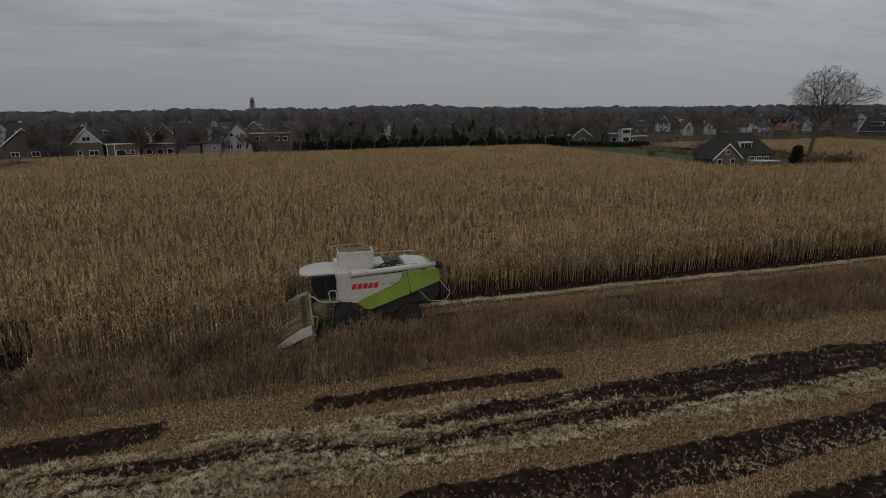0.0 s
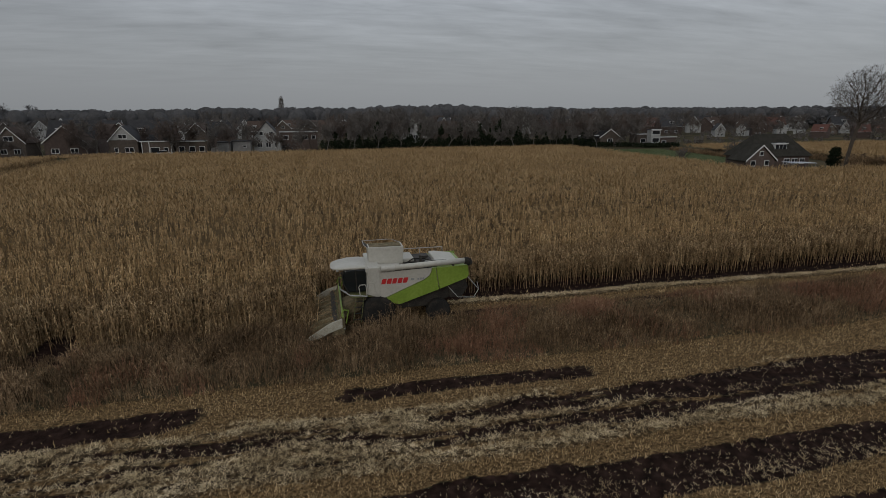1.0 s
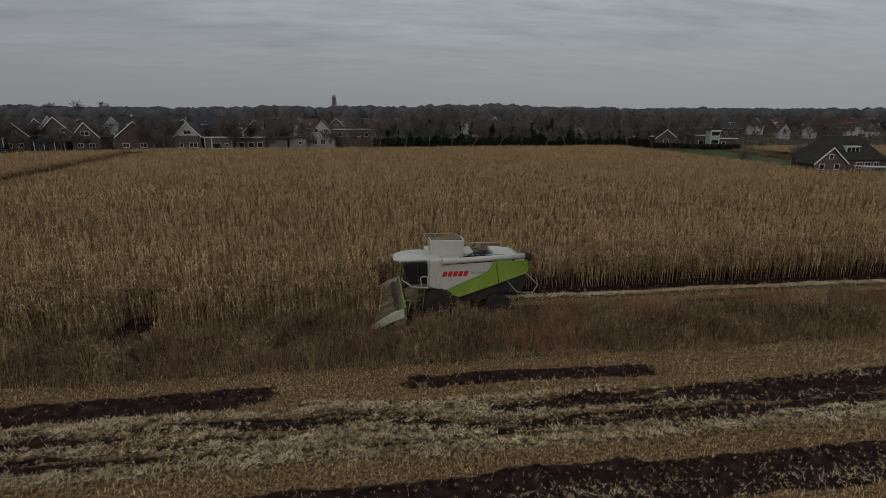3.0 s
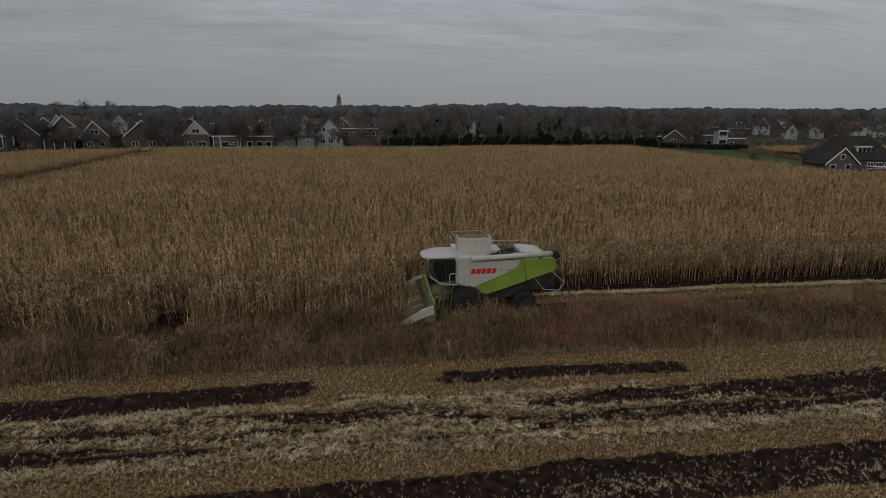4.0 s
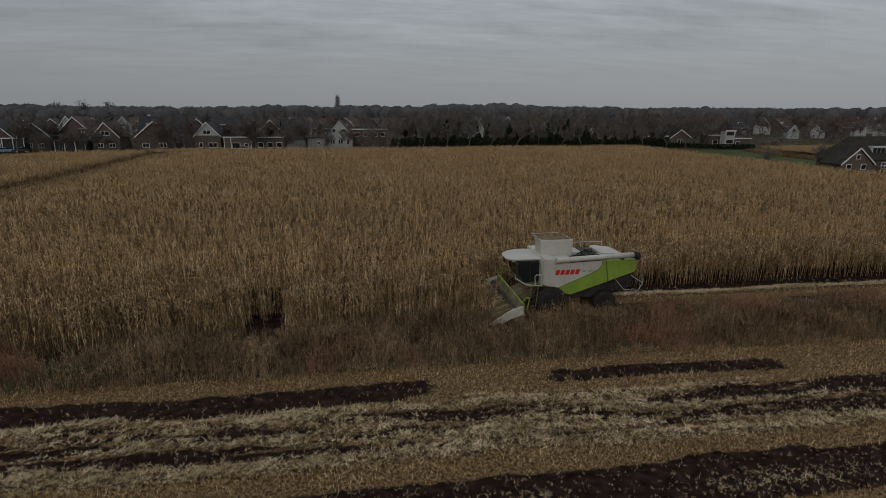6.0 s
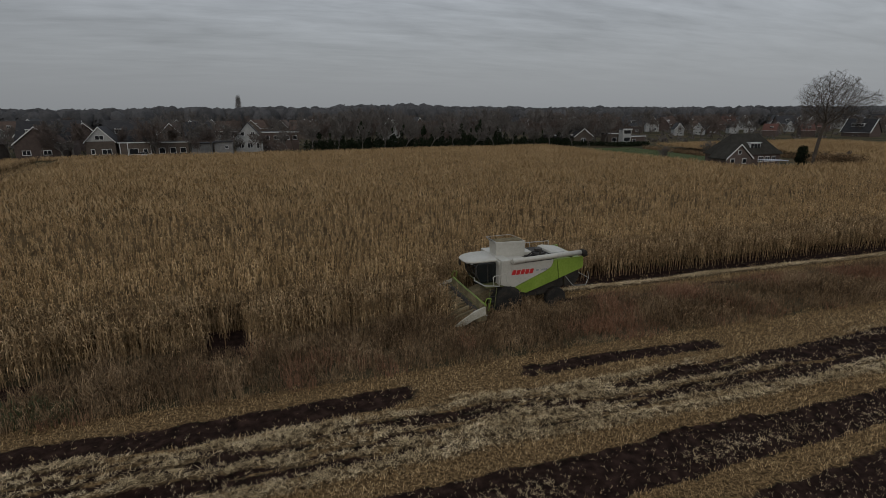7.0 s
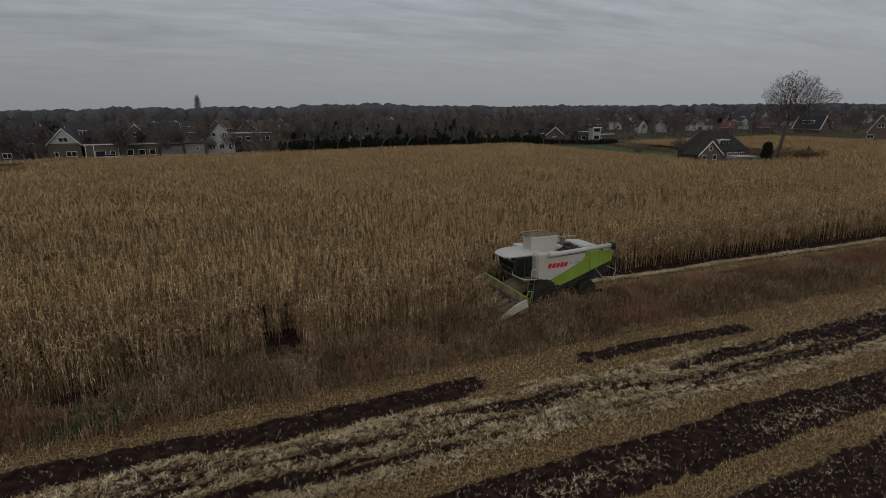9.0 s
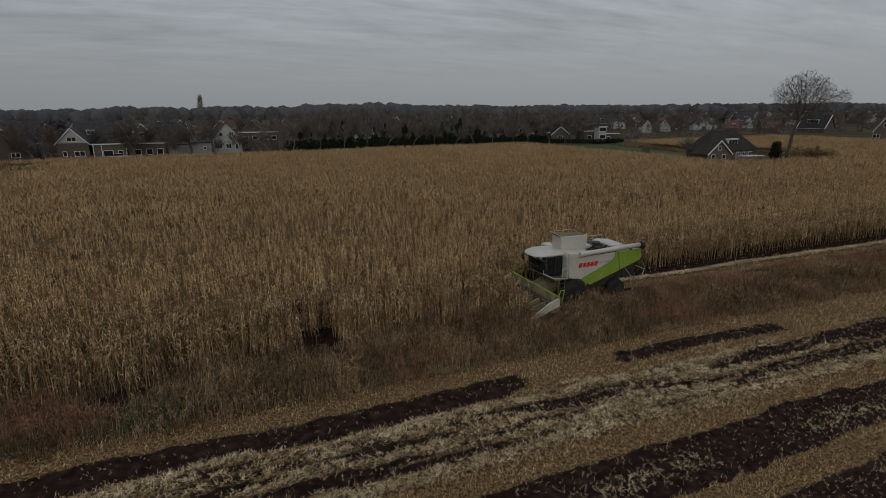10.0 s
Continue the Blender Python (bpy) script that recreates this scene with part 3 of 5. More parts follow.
edge_x = -60.6 - 0.075 * (edge_y - 86) + np.repeat((-4.3, -3.7, 3.7, 4.3), len(ey)) + rng.normal(0, 0.1, len(ey) * 4)
maize("maize_lane_edge", full, edge_x, edge_y, edge_y > 0, M["corn_leaf"], "dry maize stalks lining the tractor lane", 61)
lane_y = rng.uniform(66, 156, 900)
lane_x = -60.6 - 0.075 * (lane_y - 86) + rng.uniform(-3.4, 3.4, 900)
maize("trampled_maize", clumps, lane_x, lane_y, lane_y > 0, M["corn_far"], "low trampled maize along the tractor lane", 60, 0.8, 1.4)
X, Y = rows_grid(97, 192, 72, 158, 1.0, 0.85, 57)
keep = ((X > 104.5 + 0.16 * (Y - 115)) & (Y > 119) & (Y < 157)) | ((X > 112 + 0.3 * (Y - 86)) & (Y < 124) & (Y > 88)) | ((X > 105) & (Y > 74) & (Y <= 88))
keep &= X < 186 - 0.1 * np.maximum(0, 130 - Y)
maize("maize_field_beyond_yard", clumps, X, Y, keep, M["corn_far"], "second dry maize field beyond the farm", 58, 2.1, 2.5)

# ---- weeds, straw and stubble ----
def bits(seed, n, spread, length, width, steep):
    """Single short straws."""
    r = random.Random(seed)
    items = []
    for _ in range(n):
        a, b = r.uniform(0, 6.28), r.uniform(0, 6.28)
        x, y, d = spread * math.cos(a) * r.random(), spread * math.sin(a) * r.random(), (math.cos(b), math.sin(b))
        l, z = length * r.uniform(0.5, 1.0), r.uniform(0.0, 0.3)
        c, u = math.cos(steep * r.uniform(0.3, 1.1)), math.sin(steep * r.uniform(0.3, 1.1))
        items.append(ribbon([(x, y, z * 0.2), (x + d[0] * l * c, y + d[1] * l * c, z * 0.2 + l * u)], width, (-d[1], d[0], 0)))
    return strips(items)


def blade_tuft(seed, n, spread, width, droop):
    """A tuft of dead stems, each with a few short side shoots."""
    r = random.Random(seed)
    items = []
    for _ in range(n):
        a, b = r.uniform(0, 6.28), r.uniform(0, 6.28)
        x, y = spread * math.cos(a) * r.random(), spread * math.sin(a) * r.random()
        h, out = r.uniform(0.5, 1.0), droop * r.uniform(0.2, 1.0)
        d = (math.cos(b), math.sin(b))
        items.append(ribbon([(x, y, 0), (x + d[0] * out * 0.3, y + d[1] * out * 0.3, h * 0.6), (x + d[0] * out, y + d[1] * out, h)], width, (-d[1], d[0], 0)))
        for _ in range(1):
            f, e, l = r.uniform(0.45, 0.95), r.uniform(0, 6.28), r.uniform(0.10, 0.24)
            p = (x + d[0] * out * f * f, y + d[1] * out * f * f, h * f)
            items.append(ribbon([p, (p[0] + l * math.cos(e), p[1] + l * math.sin(e), p[2] + r.uniform(-0.06, 0.18))], width * 1.25, (-math.sin(e), math.cos(e), 0)))
    return strips(items)


tufts = [blade_tuft(s, 6, 0.28, 0.027, 0.30) for s in range(12)]
r1 = np.random.default_rng(71)
X, Y = r1.uniform(-60, 52, 26000), r1.uniform(21.6, 29.4, 26000)
edge_lo = 22.1 + 0.9 * (vnoise(X, Y * 0, 3.0, 72) - 0.5)
edge_hi = np.where(X > SWATH_X, 28.3 + 1.0 * smooth(2.5, 5.0, X) + 0.8 * (vnoise(X, Y * 0, 2.5, 73) - 0.5), front_edge(X) + 0.25)
keep = (Y > edge_lo) & (Y < edge_hi) & (trodden(X, Y) < r1.random(len(X)) * 1.1) & (X > -26 - 1.0 * Y) & (X < 2 + 1.7 * Y)
X, Y = X[keep], Y[keep]
H = (0.34 + 0.55 * vnoise(X, Y, 1.5, 74) + 0.38 * vnoise(X, Y, 5.0, 80)) * (0.55 + 0.45 * smooth(22.0, 24.0, Y)) * r1.uniform(0.6, 1.35, len(X)) * np.where(X < -1.5, 1 + 0.3 * smooth(26.5, 28, Y), 1 - (0.2 + 0.35 * smooth(2.0, 5.0, X)) * smooth(26.0, 28.5, Y))
H = H * (1 - 0.6 * (1 - smooth(0.7, 1.3, np.abs(X + 18.6))) * smooth(24.8, 26.0, Y))
H = H * (1.12 + 0.22 * band(-3.5, 4.5, X, 1.0) * band(25.2, 27.6, Y, 0.5) - 0.45 * band(-7.2, -4.2, X, 0.6) * band(25.6, 28.5, Y, 0.5))
red = vnoise(X, Y, 2.2, 75) + 0.25 * (r1.random(len(X)) - 0.5) + 0.22 * smooth(0, 6, X) * smooth(24.5, 26.5, Y) - 0.10 * (1 - smooth(-10, -2, X)) > 0.74
green = (np.hypot((X + 26.4) / 2.6, (Y - 22.7) / 0.8) < 1) & (r1.random(len(X)) < 0.35)
for name, sel, mat, label in (("dead_weeds", ~red & ~green, M["weed"], "tall dead brown weeds along the ditch"),
                              ("dead_dock", red & ~green, M["weed_red"], "reddish brown dead dock among the weeds"),
                              ("green_nettles", green, M["weed_green"], "patch of green nettles among dead weeds")):
    stuff(name, scatter(tufts, X[sel], Y[sel], 0.0, np.maximum(H[sel], 0.5), 0.18, H[sel], 76), mat, label, "weeds")

straws = [bits(s + 40, 6, 0.13, 0.16, 0.024, 0.62) for s in range(12)]
X, Y = r1.uniform(-46, 46, 210000), np.concatenate([r1.uniform(6.0, 21.5, 180000), r1.uniform(29.5, 31.6, 30000)])
keep = (r1.random(len(X)) < 0.9 * straw_cover(X, Y)) & (X > -26 - 1.0 * Y) & (X < 2 + 1.7 * Y)
X, Y = X[keep], Y[keep]
stuff("loose_straw", scatter(straws, X, Y, 0.02 + 0.13 * straw_cover(X, Y) + 0.06 * vnoise(X, Y, 0.35, 81), r1.uniform(0.6, 1.25, len(X)) * (0.42 + 0.58 * smooth(0.15, 0.5, straw_cover(X, Y))), 0.25, r1.uniform(0.6, 1.5, len(X)), 77), M["straw"], "bleached maize straw strewn in long stripes", "straw")

stubs = [bits(s + 60, 4, 0.13, 0.18, 0.023, 1.4) for s in range(10)]
X, Y = rows_grid(-46, 46, 9.8, 32.3, 0.13, 0.22, 78)
Y = Y + r1.normal(0, 0.07, len(Y))
ok = (band(10.2, 12.2, Y) + band(13.8, 15.6, Y) + 0.8 * band(18.6, 22.8, Y) + 0.6 * band(28.5, 32.2, Y) + 0.10 * band(15.6, 18.6, Y)) * (1 - 0.97 * soil_and_shade(X, Y))
keep = (r1.random(len(X)) < 0.95 * ok) & (X > -26 - 1.0 * Y) & (X < 2 + 1.7 * Y) & ((Y < 28) | (X > 0))
X, Y = X[keep], Y[keep]
stuff("maize_stubble", scatter(stubs, X, Y, 0.0, r1.uniform(0.6, 1.2, len(X)), 0.2, r1.uniform(0.6, 1.3, len(X)), 79), M["stubble"], "short cut maize stubble in tan strips", "stubble")

# ---- the combine harvester ----
HARV = (-2.45, 29.45, 0.0)
harvester = thing("combine_harvester", HARV, "white and lime green combine harvester cutting dry maize", "combine harvester")
hv = harvester


def hpart(name, bm, mat, label="", smooth=False, parent=None):
    return part(name, bm, M[mat], parent or hv, label, smooth)


# wheels
for cx, cz, r, w, ys in ((0.0, 0.95, 0.95, 0.66, (-1.42, 1.42)), (3.45, 0.68, 0.68, 0.48, (-1.25, 1.25))):
    for yc in ys:
        tyre = hpart("tyre", lathe(bmesh.new(), [(r * 0.52, -w * 0.46), (r * 0.80, -w * 0.5), (r * 0.95, -w * 0.44), (r * 0.985, -w * 0.2), (r * 0.985, w * 0.2), (r * 0.95, w * 0.44), (r * 0.80, w * 0.5), (r * 0.52, w * 0.46)], 32, (cx, yc, cz)), "rubber", "muddy black rubber tyre", True)
        bm = bmesh.new()
        n = 20
        for i in range(n):
            for sgn in (-1, 1):
                a = 2 * math.pi * (i + 0.25 * sgn) / n
                p = (cx + r * 0.99 * math.cos(a), yc, cz + r * 0.99 * math.sin(a))
                a2 = a + 0.28
                q = (cx + r * 0.97 * math.cos(a2), yc + sgn * w * 0.46, cz + r * 0.97 * math.sin(a2))
                rod(bm, p, q, 0.035, n=4)
        hpart("tread_lug", bm, "rubber", parent=tyre)
        s = -1 if yc < 0 else 1
        hpart("rim", lathe(bmesh.new(), [(r * 0.2, s * w * 0.30), (r * 0.35, s * w * 0.18), (r * 0.5, s * w * 0.32), (r * 0.54, s * w * 0.46), (r * 0.54, s * w * 0.2), (r * 0.1, s * w * 0.1)], 24, (cx, yc, cz)), "paint_white", "dusty white wheel rim", True, tyre)
hpart("front_axle", rod(boxed(-0.35, 0.35, -1.0, 1.0, 0.75, 1.2, 0.05), (0, -1.2, 0.95), (0, 1.2, 0.95), 0.16), "steel_dark")
hpart("rear_axle", boxed(3.3, 3.6, -1.1, 1.1, 0.55, 0.8, 0.04), "steel_dark")
hpart("chassis", prism(bmesh.new(), [(-0.5, 1.35), (0.6, 0.85), (3.0, 0.9), (4.6, 1.5), (4.6, 2.0), (-0.5, 2.0)], -1.05, 1.05, bevel=0.05), "steel_dark")

# body: inner hull, side panels, rear hood
hpart("hull", prism(bmesh.new(), [(-0.55, 1.95), (1.2, 1.6), (4.9, 2.6), (4.9, 3.25), (3.0, 3.28), (-0.55, 3.30)], -1.52, 1.52, bevel=0.05), "paint_white")
for s in (-1, 1):
    y0, y1 = s * 1.53, s * 1.66
    panel = hpart("side_panel", prism(bmesh.new(), [(-0.42, 3.30), (-0.40, 2.02), (-0.32, 1.92), (0.42, 1.78), (2.55, 2.66), (2.88, 2.86), (2.99, 3.08), (3.03, 3.30)], y0, y1, bevel=0.025), "paint_white", "white side panel")
    hpart("lower_panel", prism(bmesh.new(), [(0.46, 1.77), (0.85, 1.42), (1.22, 1.33), (3.44, 2.03), (3.24, 3.30), (3.06, 3.30), (3.02, 3.06), (2.90, 2.83), (2.57, 2.63)], y0, y1, bevel=0.025), "paint_green", "lime green lower side panel")
    hpart("rear_panel", prism(bmesh.new(), [(3.48, 2.05), (5.06, 2.58), (5.16, 2.75), (5.12, 3.36), (3.28, 3.31)], y0, y1, bevel=0.03), "paint_green", "lime green rear side panel")
    # stand-in for the maker's mark: five red slanted blocks, and grey dashes for the type
    for k in range(5):
        x, h, sl = 0.20 + 0.295 * k, 0.30, 0.07
        shape = [(0.0, 0.0), (0.215, 0.0), (0.245, h * 0.25), (0.245, h), (0.03, h), (0.0, h * 0.75)]
        hpart("red_mark", prism(bmesh.new(), [(x + u + sl * z / h, 2.56 + z) for u, z in shape], y1, y1 + s * 0.006), "paint_red", parent=panel)
    for k, (a, b) in enumerate(((1.84, 2.02), (2.20, 2.30), (2.34, 2.44), (2.48, 2.58))):
        hpart("grey_mark", prism(bmesh.new(), [(a, 2.68), (b, 2.68), (b + 0.02, 2.79), (a + 0.02, 2.79)], y1, y1 + s * 0.006), "paint_grey", parent=panel)
hpart("rear_hood", prism(bmesh.new(), [(3.1, 3.30), (5.0, 3.30), (5.14, 3.15), (5.16, 2.6), (4.7, 2.4), (3.1, 2.4)], -1.5, 1.5, bevel=0.06), "paint_green", "lime green straw hood")
hpart("straw_chopper", prism(bmesh.new(), [(4.05, 2.25), (5.05, 2.5), (5.25, 1.9), (4.9, 1.35), (4.2, 1.3)], -1.15, 1.15, bevel=0.05), "steel_dark", "dark dusty straw chopper")
bm = bmesh.new()
chain(bm, [(4.0, -1.5, 2.1), (4.55, -1.55, 1.45), (5.5, -1.5, 1.35), (5.85, -1.3, 1.75), (5.75, -1.3, 2.2)], 0.02)
hpart("rear_guard", bm, "steel_bright", "bent light metal guard tube")
bm = bmesh.new()
chain(bm, [(5.85, -1.3, 1.75), (5.9, 1.3, 1.75)], 0.025)
chain(bm, [(5.2, 1.2, 2.3), (5.9, 1.3, 1.75)], 0.025)
hpart("rear_guard", bm, "steel_bright")
hpart("front_shield", boxed(-0.64, 0.0, -1.70, 1.70, 1.98, 3.54, 0.05), "paint_white", "white panel behind the cab")

# deck behind the tank, engine hoods, auger tube
hpart("engine_deck", boxed(0.9, 3.4, -1.45, 1.45, 3.2, 3.33, 0.03), "steel_dark", "dark dusty engine deck")
hpart("engine_cover", boxed(1.2, 2.3, -0.15, 1.4, 3.3, 3.52, 0.06), "paint_white")
hpart("engine_block", boxed(2.35, 3.3, -0.9, 1.2, 3.3, 3.45, 0.06), "steel_dark", "dark engine cooling screen")
hpart("air_intake", rod(bmesh.new(), (2.9, 0.2, 3.4), (2.9, 0.2, 3.6), 0.26, n=20), "steel_dark")
hpart("rear_cover", prism(bmesh.new(), [(3.35, 3.25), (4.85, 3.25), (4.75, 3.40), (3.7, 3.56), (3.4, 3.52)], -1.2, 1.25, bevel=0.06), "paint_white", "white rear engine cover")
for line, r in (([(1.5, -1.1, 3.36), (1.9, -0.9, 3.5), (2.4, -1.0, 3.46), (3.0, -0.7, 3.54), (3.3, -0.9, 3.4)], 0.05),
                ([(1.7, -0.6, 3.36), (2.2, -0.4, 3.56), (2.9, -0.5, 3.56)], 0.04)):
    hpart("engine_hose", chain(bmesh.new(), line, r), "rubber", "dark hose on the engine deck")
hpart("exhaust", rod(bmesh.new(), (2.55, -0.75, 3.4), (2.6, -0.75, 3.72), 0.07, n=12), "steel_dark")
tube = hpart("auger_tube", rod(bmesh.new(), (0.25, -1.72, 3.45), (4.9, -1.72, 3.63), 0.155, n=20), "paint_white", "long white unloading auger tube", True)
hpart("spout", rod(rod(bmesh.new(), (4.88, -1.72, 3.63), (5.1, -1.72, 3.62), 0.20, n=16), (5.08, -1.72, 3.62), (5.22, -1.72, 3.42), 0.21, 0.17, n=16), "rubber", "black rubber spout", parent=tube)
hpart("elbow", rod(rod(bmesh.new(), (0.26, -1.72, 3.45), (0.12, -1.36, 3.40), 0.175, n=16), (0.20, -1.72, 3.448), (0.95, -1.72, 3.478), 0.18, 0.17, n=20), "paint_white", parent=tube)
hpart("tube_rest", boxed(4.2, 4.3, -1.75, -1.4, 3.35, 3.47, 0.01), "steel_dark", parent=tube)
# a dark bar added as the shadow line below the auger tube
bm = bmesh.new()
for p, q in (((0.35, -1.67, 3.30), (3.0, -1.67, 3.38)),):
    rod(bm, p, q, 0.05)
hpart("tube_shadow_line", bm, "steel_dark")
bm = bmesh.new()
chain(bm, [(1.5, 1.4, 3.2), (1.5, 1.4, 3.72), (4.3, 1.4, 3.72), (4.3, 1.4, 3.2)], 0.025)
rod(bm, (2.9, 1.4, 3.2), (2.9, 1.4, 3.72), 0.02)
hpart("deck_rail", bm, "steel_bright", "thin metal deck railing")
bm = bmesh.new()
chain(bm, [(2.7, -1.2, 3.3), (2.75, -1.2, 3.62), (4.0, -1.2, 3.62), (4.1, -1.2, 3.3)], 0.022)
hpart("deck_rail", bm, "steel_bright")

# grain tank with raised covers
tank = hpart("grain_tank", prism(bmesh.new(), [(-0.62, 3.2), (1.28, 3.2), (1.34, 4.44), (-0.68, 4.46)], -0.46, 0.62, bevel=0.04), "paint_white", "white grain tank with raised sides")
hpart("tank_shoulder", prism(bmesh.new(), [(-0.60, 3.2), (1.34, 3.2), (1.34, 3.40), (-0.60, 3.44)], -1.5, -0.47, bevel=0.03), "paint_white", "white shoulder plate beside the tank")
bm = bmesh.new()
box(bm, -0.58, 1.22, -0.36, 0.54, 4.45, 4.475)
hpart("tank_mouth", bm, "header_dirt", "dusty brown mouth of the tank", parent=tank)
bm = bmesh.new()
chain(bm, [(-0.68, -0.42, 4.44), (-0.90, -0.38, 4.62), (-0.90, 0.60, 4.64), (-0.70, 0.60, 4.44)], 0.02)
chain(bm, [(-0.90, 0.60, 4.64), (0.75, 0.60, 4.66), (1.28, 0.60, 4.44)], 0.018)
hpart("tank_frame", bm, "steel_bright", "thin metal frame over the tank", parent=tank)
hpart("tank_cover", prism(bmesh.new(), [(-0.68, 4.44), (-0.89, 4.61), (-0.86, 4.63), (-0.64, 4.45)], -0.36, 0.56), "steel_dark", "dark mesh tank cover", parent=tank)

# cab
cab = hpart("cab", prism(bmesh.new(), [(-0.66, 2.0), (-0.66, 3.30), (-2.12, 3.30), (-2.28, 3.0), (-2.20, 2.5), (-1.95, 2.0)], -1.0, 1.0, bevel=0.08), "cab_glass", "dark tinted glass cab")
for y in (-1.02, 1.02):
    hpart("cab_post", chain(bmesh.new(), [(-0.72, y, 2.0), (-0.72, y, 3.3)], 0.06), "steel_dark", parent=cab)
    hpart("cab_post", chain(bmesh.new(), [(-1.5, y, 2.0), (-1.55, y, 3.3)], 0.035), "steel_dark", parent=cab)
    hpart("cab_post", chain(bmesh.new(), [(-1.95, y * 0.97, 2.0), (-2.22, y * 0.97, 2.5), (-2.28, y * 0.97, 3.0), (-2.15, y * 0.97, 3.3)], 0.035), "steel_dark", parent=cab)
def loft(stations, n=20, power=0.62):
    """A rounded shell through stations of (x, half width, bottom, top)."""
    bm, rings = bmesh.new(), []
    for x, w, z0, z1 in stations:
        ring = []
        for i in range(n):
            a = 2 * math.pi * i / n
            ca, sa = math.cos(a), math.sin(a)
            ring.append(bm.verts.new((x, w * math.copysign(abs(ca) ** power, ca), (z0 + z1) / 2 + (z1 - z0) / 2 * math.copysign(abs(sa) ** power, sa))))
        rings.append(ring)
    for a, b in zip(rings, rings[1:]):
        for i in range(n):
            bm.faces.new((a[i], b[i], b[(i + 1) % n], a[(i + 1) % n]))
    bm.faces.new(rings[0]), bm.faces.new(list(reversed(rings[-1])))
    return bm


roof = hpart("cab_roof", loft([(-0.58, 1.06, 3.30, 3.44), (-0.75, 1.12, 3.27, 3.50), (-1.3, 1.15, 3.26, 3.56), (-1.9, 1.14, 3.26, 3.55), (-2.35, 1.06, 3.26, 3.49), (-2.65, 0.90, 3.27, 3.43), (-2.82, 0.66, 3.29, 3.38), (-2.88, 0.40, 3.31, 3.35)]), "paint_white", "rounded white cab roof", True, cab)
for y in (-0.9, -0.55, 0.55, 0.9):
    part("work_light", rod(bmesh.new(), (-2.45 if abs(y) > 0.7 else -2.6, y, 3.27), (-2.58 if abs(y) > 0.7 else -2.76, y, 3.26), 0.05, n=12), M["steel_bright"], cab)
for s in (-1, 1):
    bm = bmesh.new()
    chain(bm, [(-2.2, s * 1.05, 3.25), (-2.45, s * 1.4, 3.2), (-2.45, s * 1.45, 2.95)], 0.022)
    arm = hpart("mirror_arm", bm, "steel_dark", parent=cab)
    part("mirror", boxed(-2.49, -2.42, s * 1.45 - 0.12, s * 1.45 + 0.12, 2.6, 3.0, 0.02), M["steel_dark"], cab)
hpart("cab_platform", boxed(-1.9, -0.5, -1.62, 1.2, 1.88, 1.96, 0.02), "paint_green_dusty", "green cab platform")
bm = bmesh.new()
chain(bm, [(-2.05, -1.05, 2.05), (-2.4, -1.1, 2.25), (-2.45, -1.1, 2.5)], 0.03)
chain(bm, [(-2.45, -1.1, 2.3), (-1.9, -1.5, 2.0), (-1.0, -1.68, 1.95)], 0.035)
hpart("bumper_rail", bm, "steel_bright", "white tubular cab rail")
ladder = bmesh.new()
for x, z0, z1 in ((-1.38, 1.98, 2.62), (-0.92, 2.18, 2.70)):
    chain(ladder, [(x, -1.70, z0), (x - 0.06, -1.70, z1 - 0.1), (x + 0.02, -1.70, z1), (x + 0.28, -1.70, z1), (x + 0.34, -1.70, z1 - 0.1), (x + 0.36, -1.70, z0)], 0.026)
hpart("handrail", ladder, "paint_white", "white looped access handrails")
lad = bmesh.new()
for x in (-1.62, -1.2):
    rod(lad, (x - 0.2, -1.85, 0.55), (x, -1.7, 1.9), 0.03)
hpart("ladder", lad, "paint_green_dusty", "green access ladder")
for k in range(4):
    z = 0.7 + 0.33 * k
    hpart("rung", boxed(-1.83 + 0.05 * k, -1.36 + 0.05 * k, -1.9 + 0.045 * k, -1.76 + 0.045 * k, z, z + 0.03), "steel_dark")

# feeder house and maize header
hpart("feeder_house", prism(bmesh.new(), [(-0.5, 1.8), (-0.6, 1.15), (-2.3, 0.45), (-2.45, 1.1)], -0.75, 0.75, bevel=0.04), "header_dirt", "dust-caked feeder house")
header = hpart("header_frame", prism(bmesh.new(), [(-2.35, 0.35), (-2.30, 1.25), (-2.45, 1.3), (-2.6, 0.9), (-3.0, 0.5), (-3.0, 0.35)], -2.95, 2.95, bevel=0.03), "header_dirt", "dust-caked maize header frame")
hpart("header_beam", rod(bmesh.new(), (-2.4, -2.95, 1.32), (-2.4, 2.95, 1.32), 0.05), "paint_green", "lime green top bar", parent=header)
hpart("header_beam", rod(bmesh.new(), (-2.62, -2.95, 0.98), (-2.62, 2.95, 0.98), 0.035), "paint_green_dusty", parent=header)
hpart("header_beam", rod(bmesh.new(), (-2.34, -2.95, 0.70), (-2.34, 2.95, 0.70), 0.04), "steel_bright", parent=header)
hpart("feed_auger", rod(bmesh.new(), (-2.75, -2.85, 0.78), (-2.75, 2.85, 0.78), 0.2, n=16), "steel_dark", parent=header)
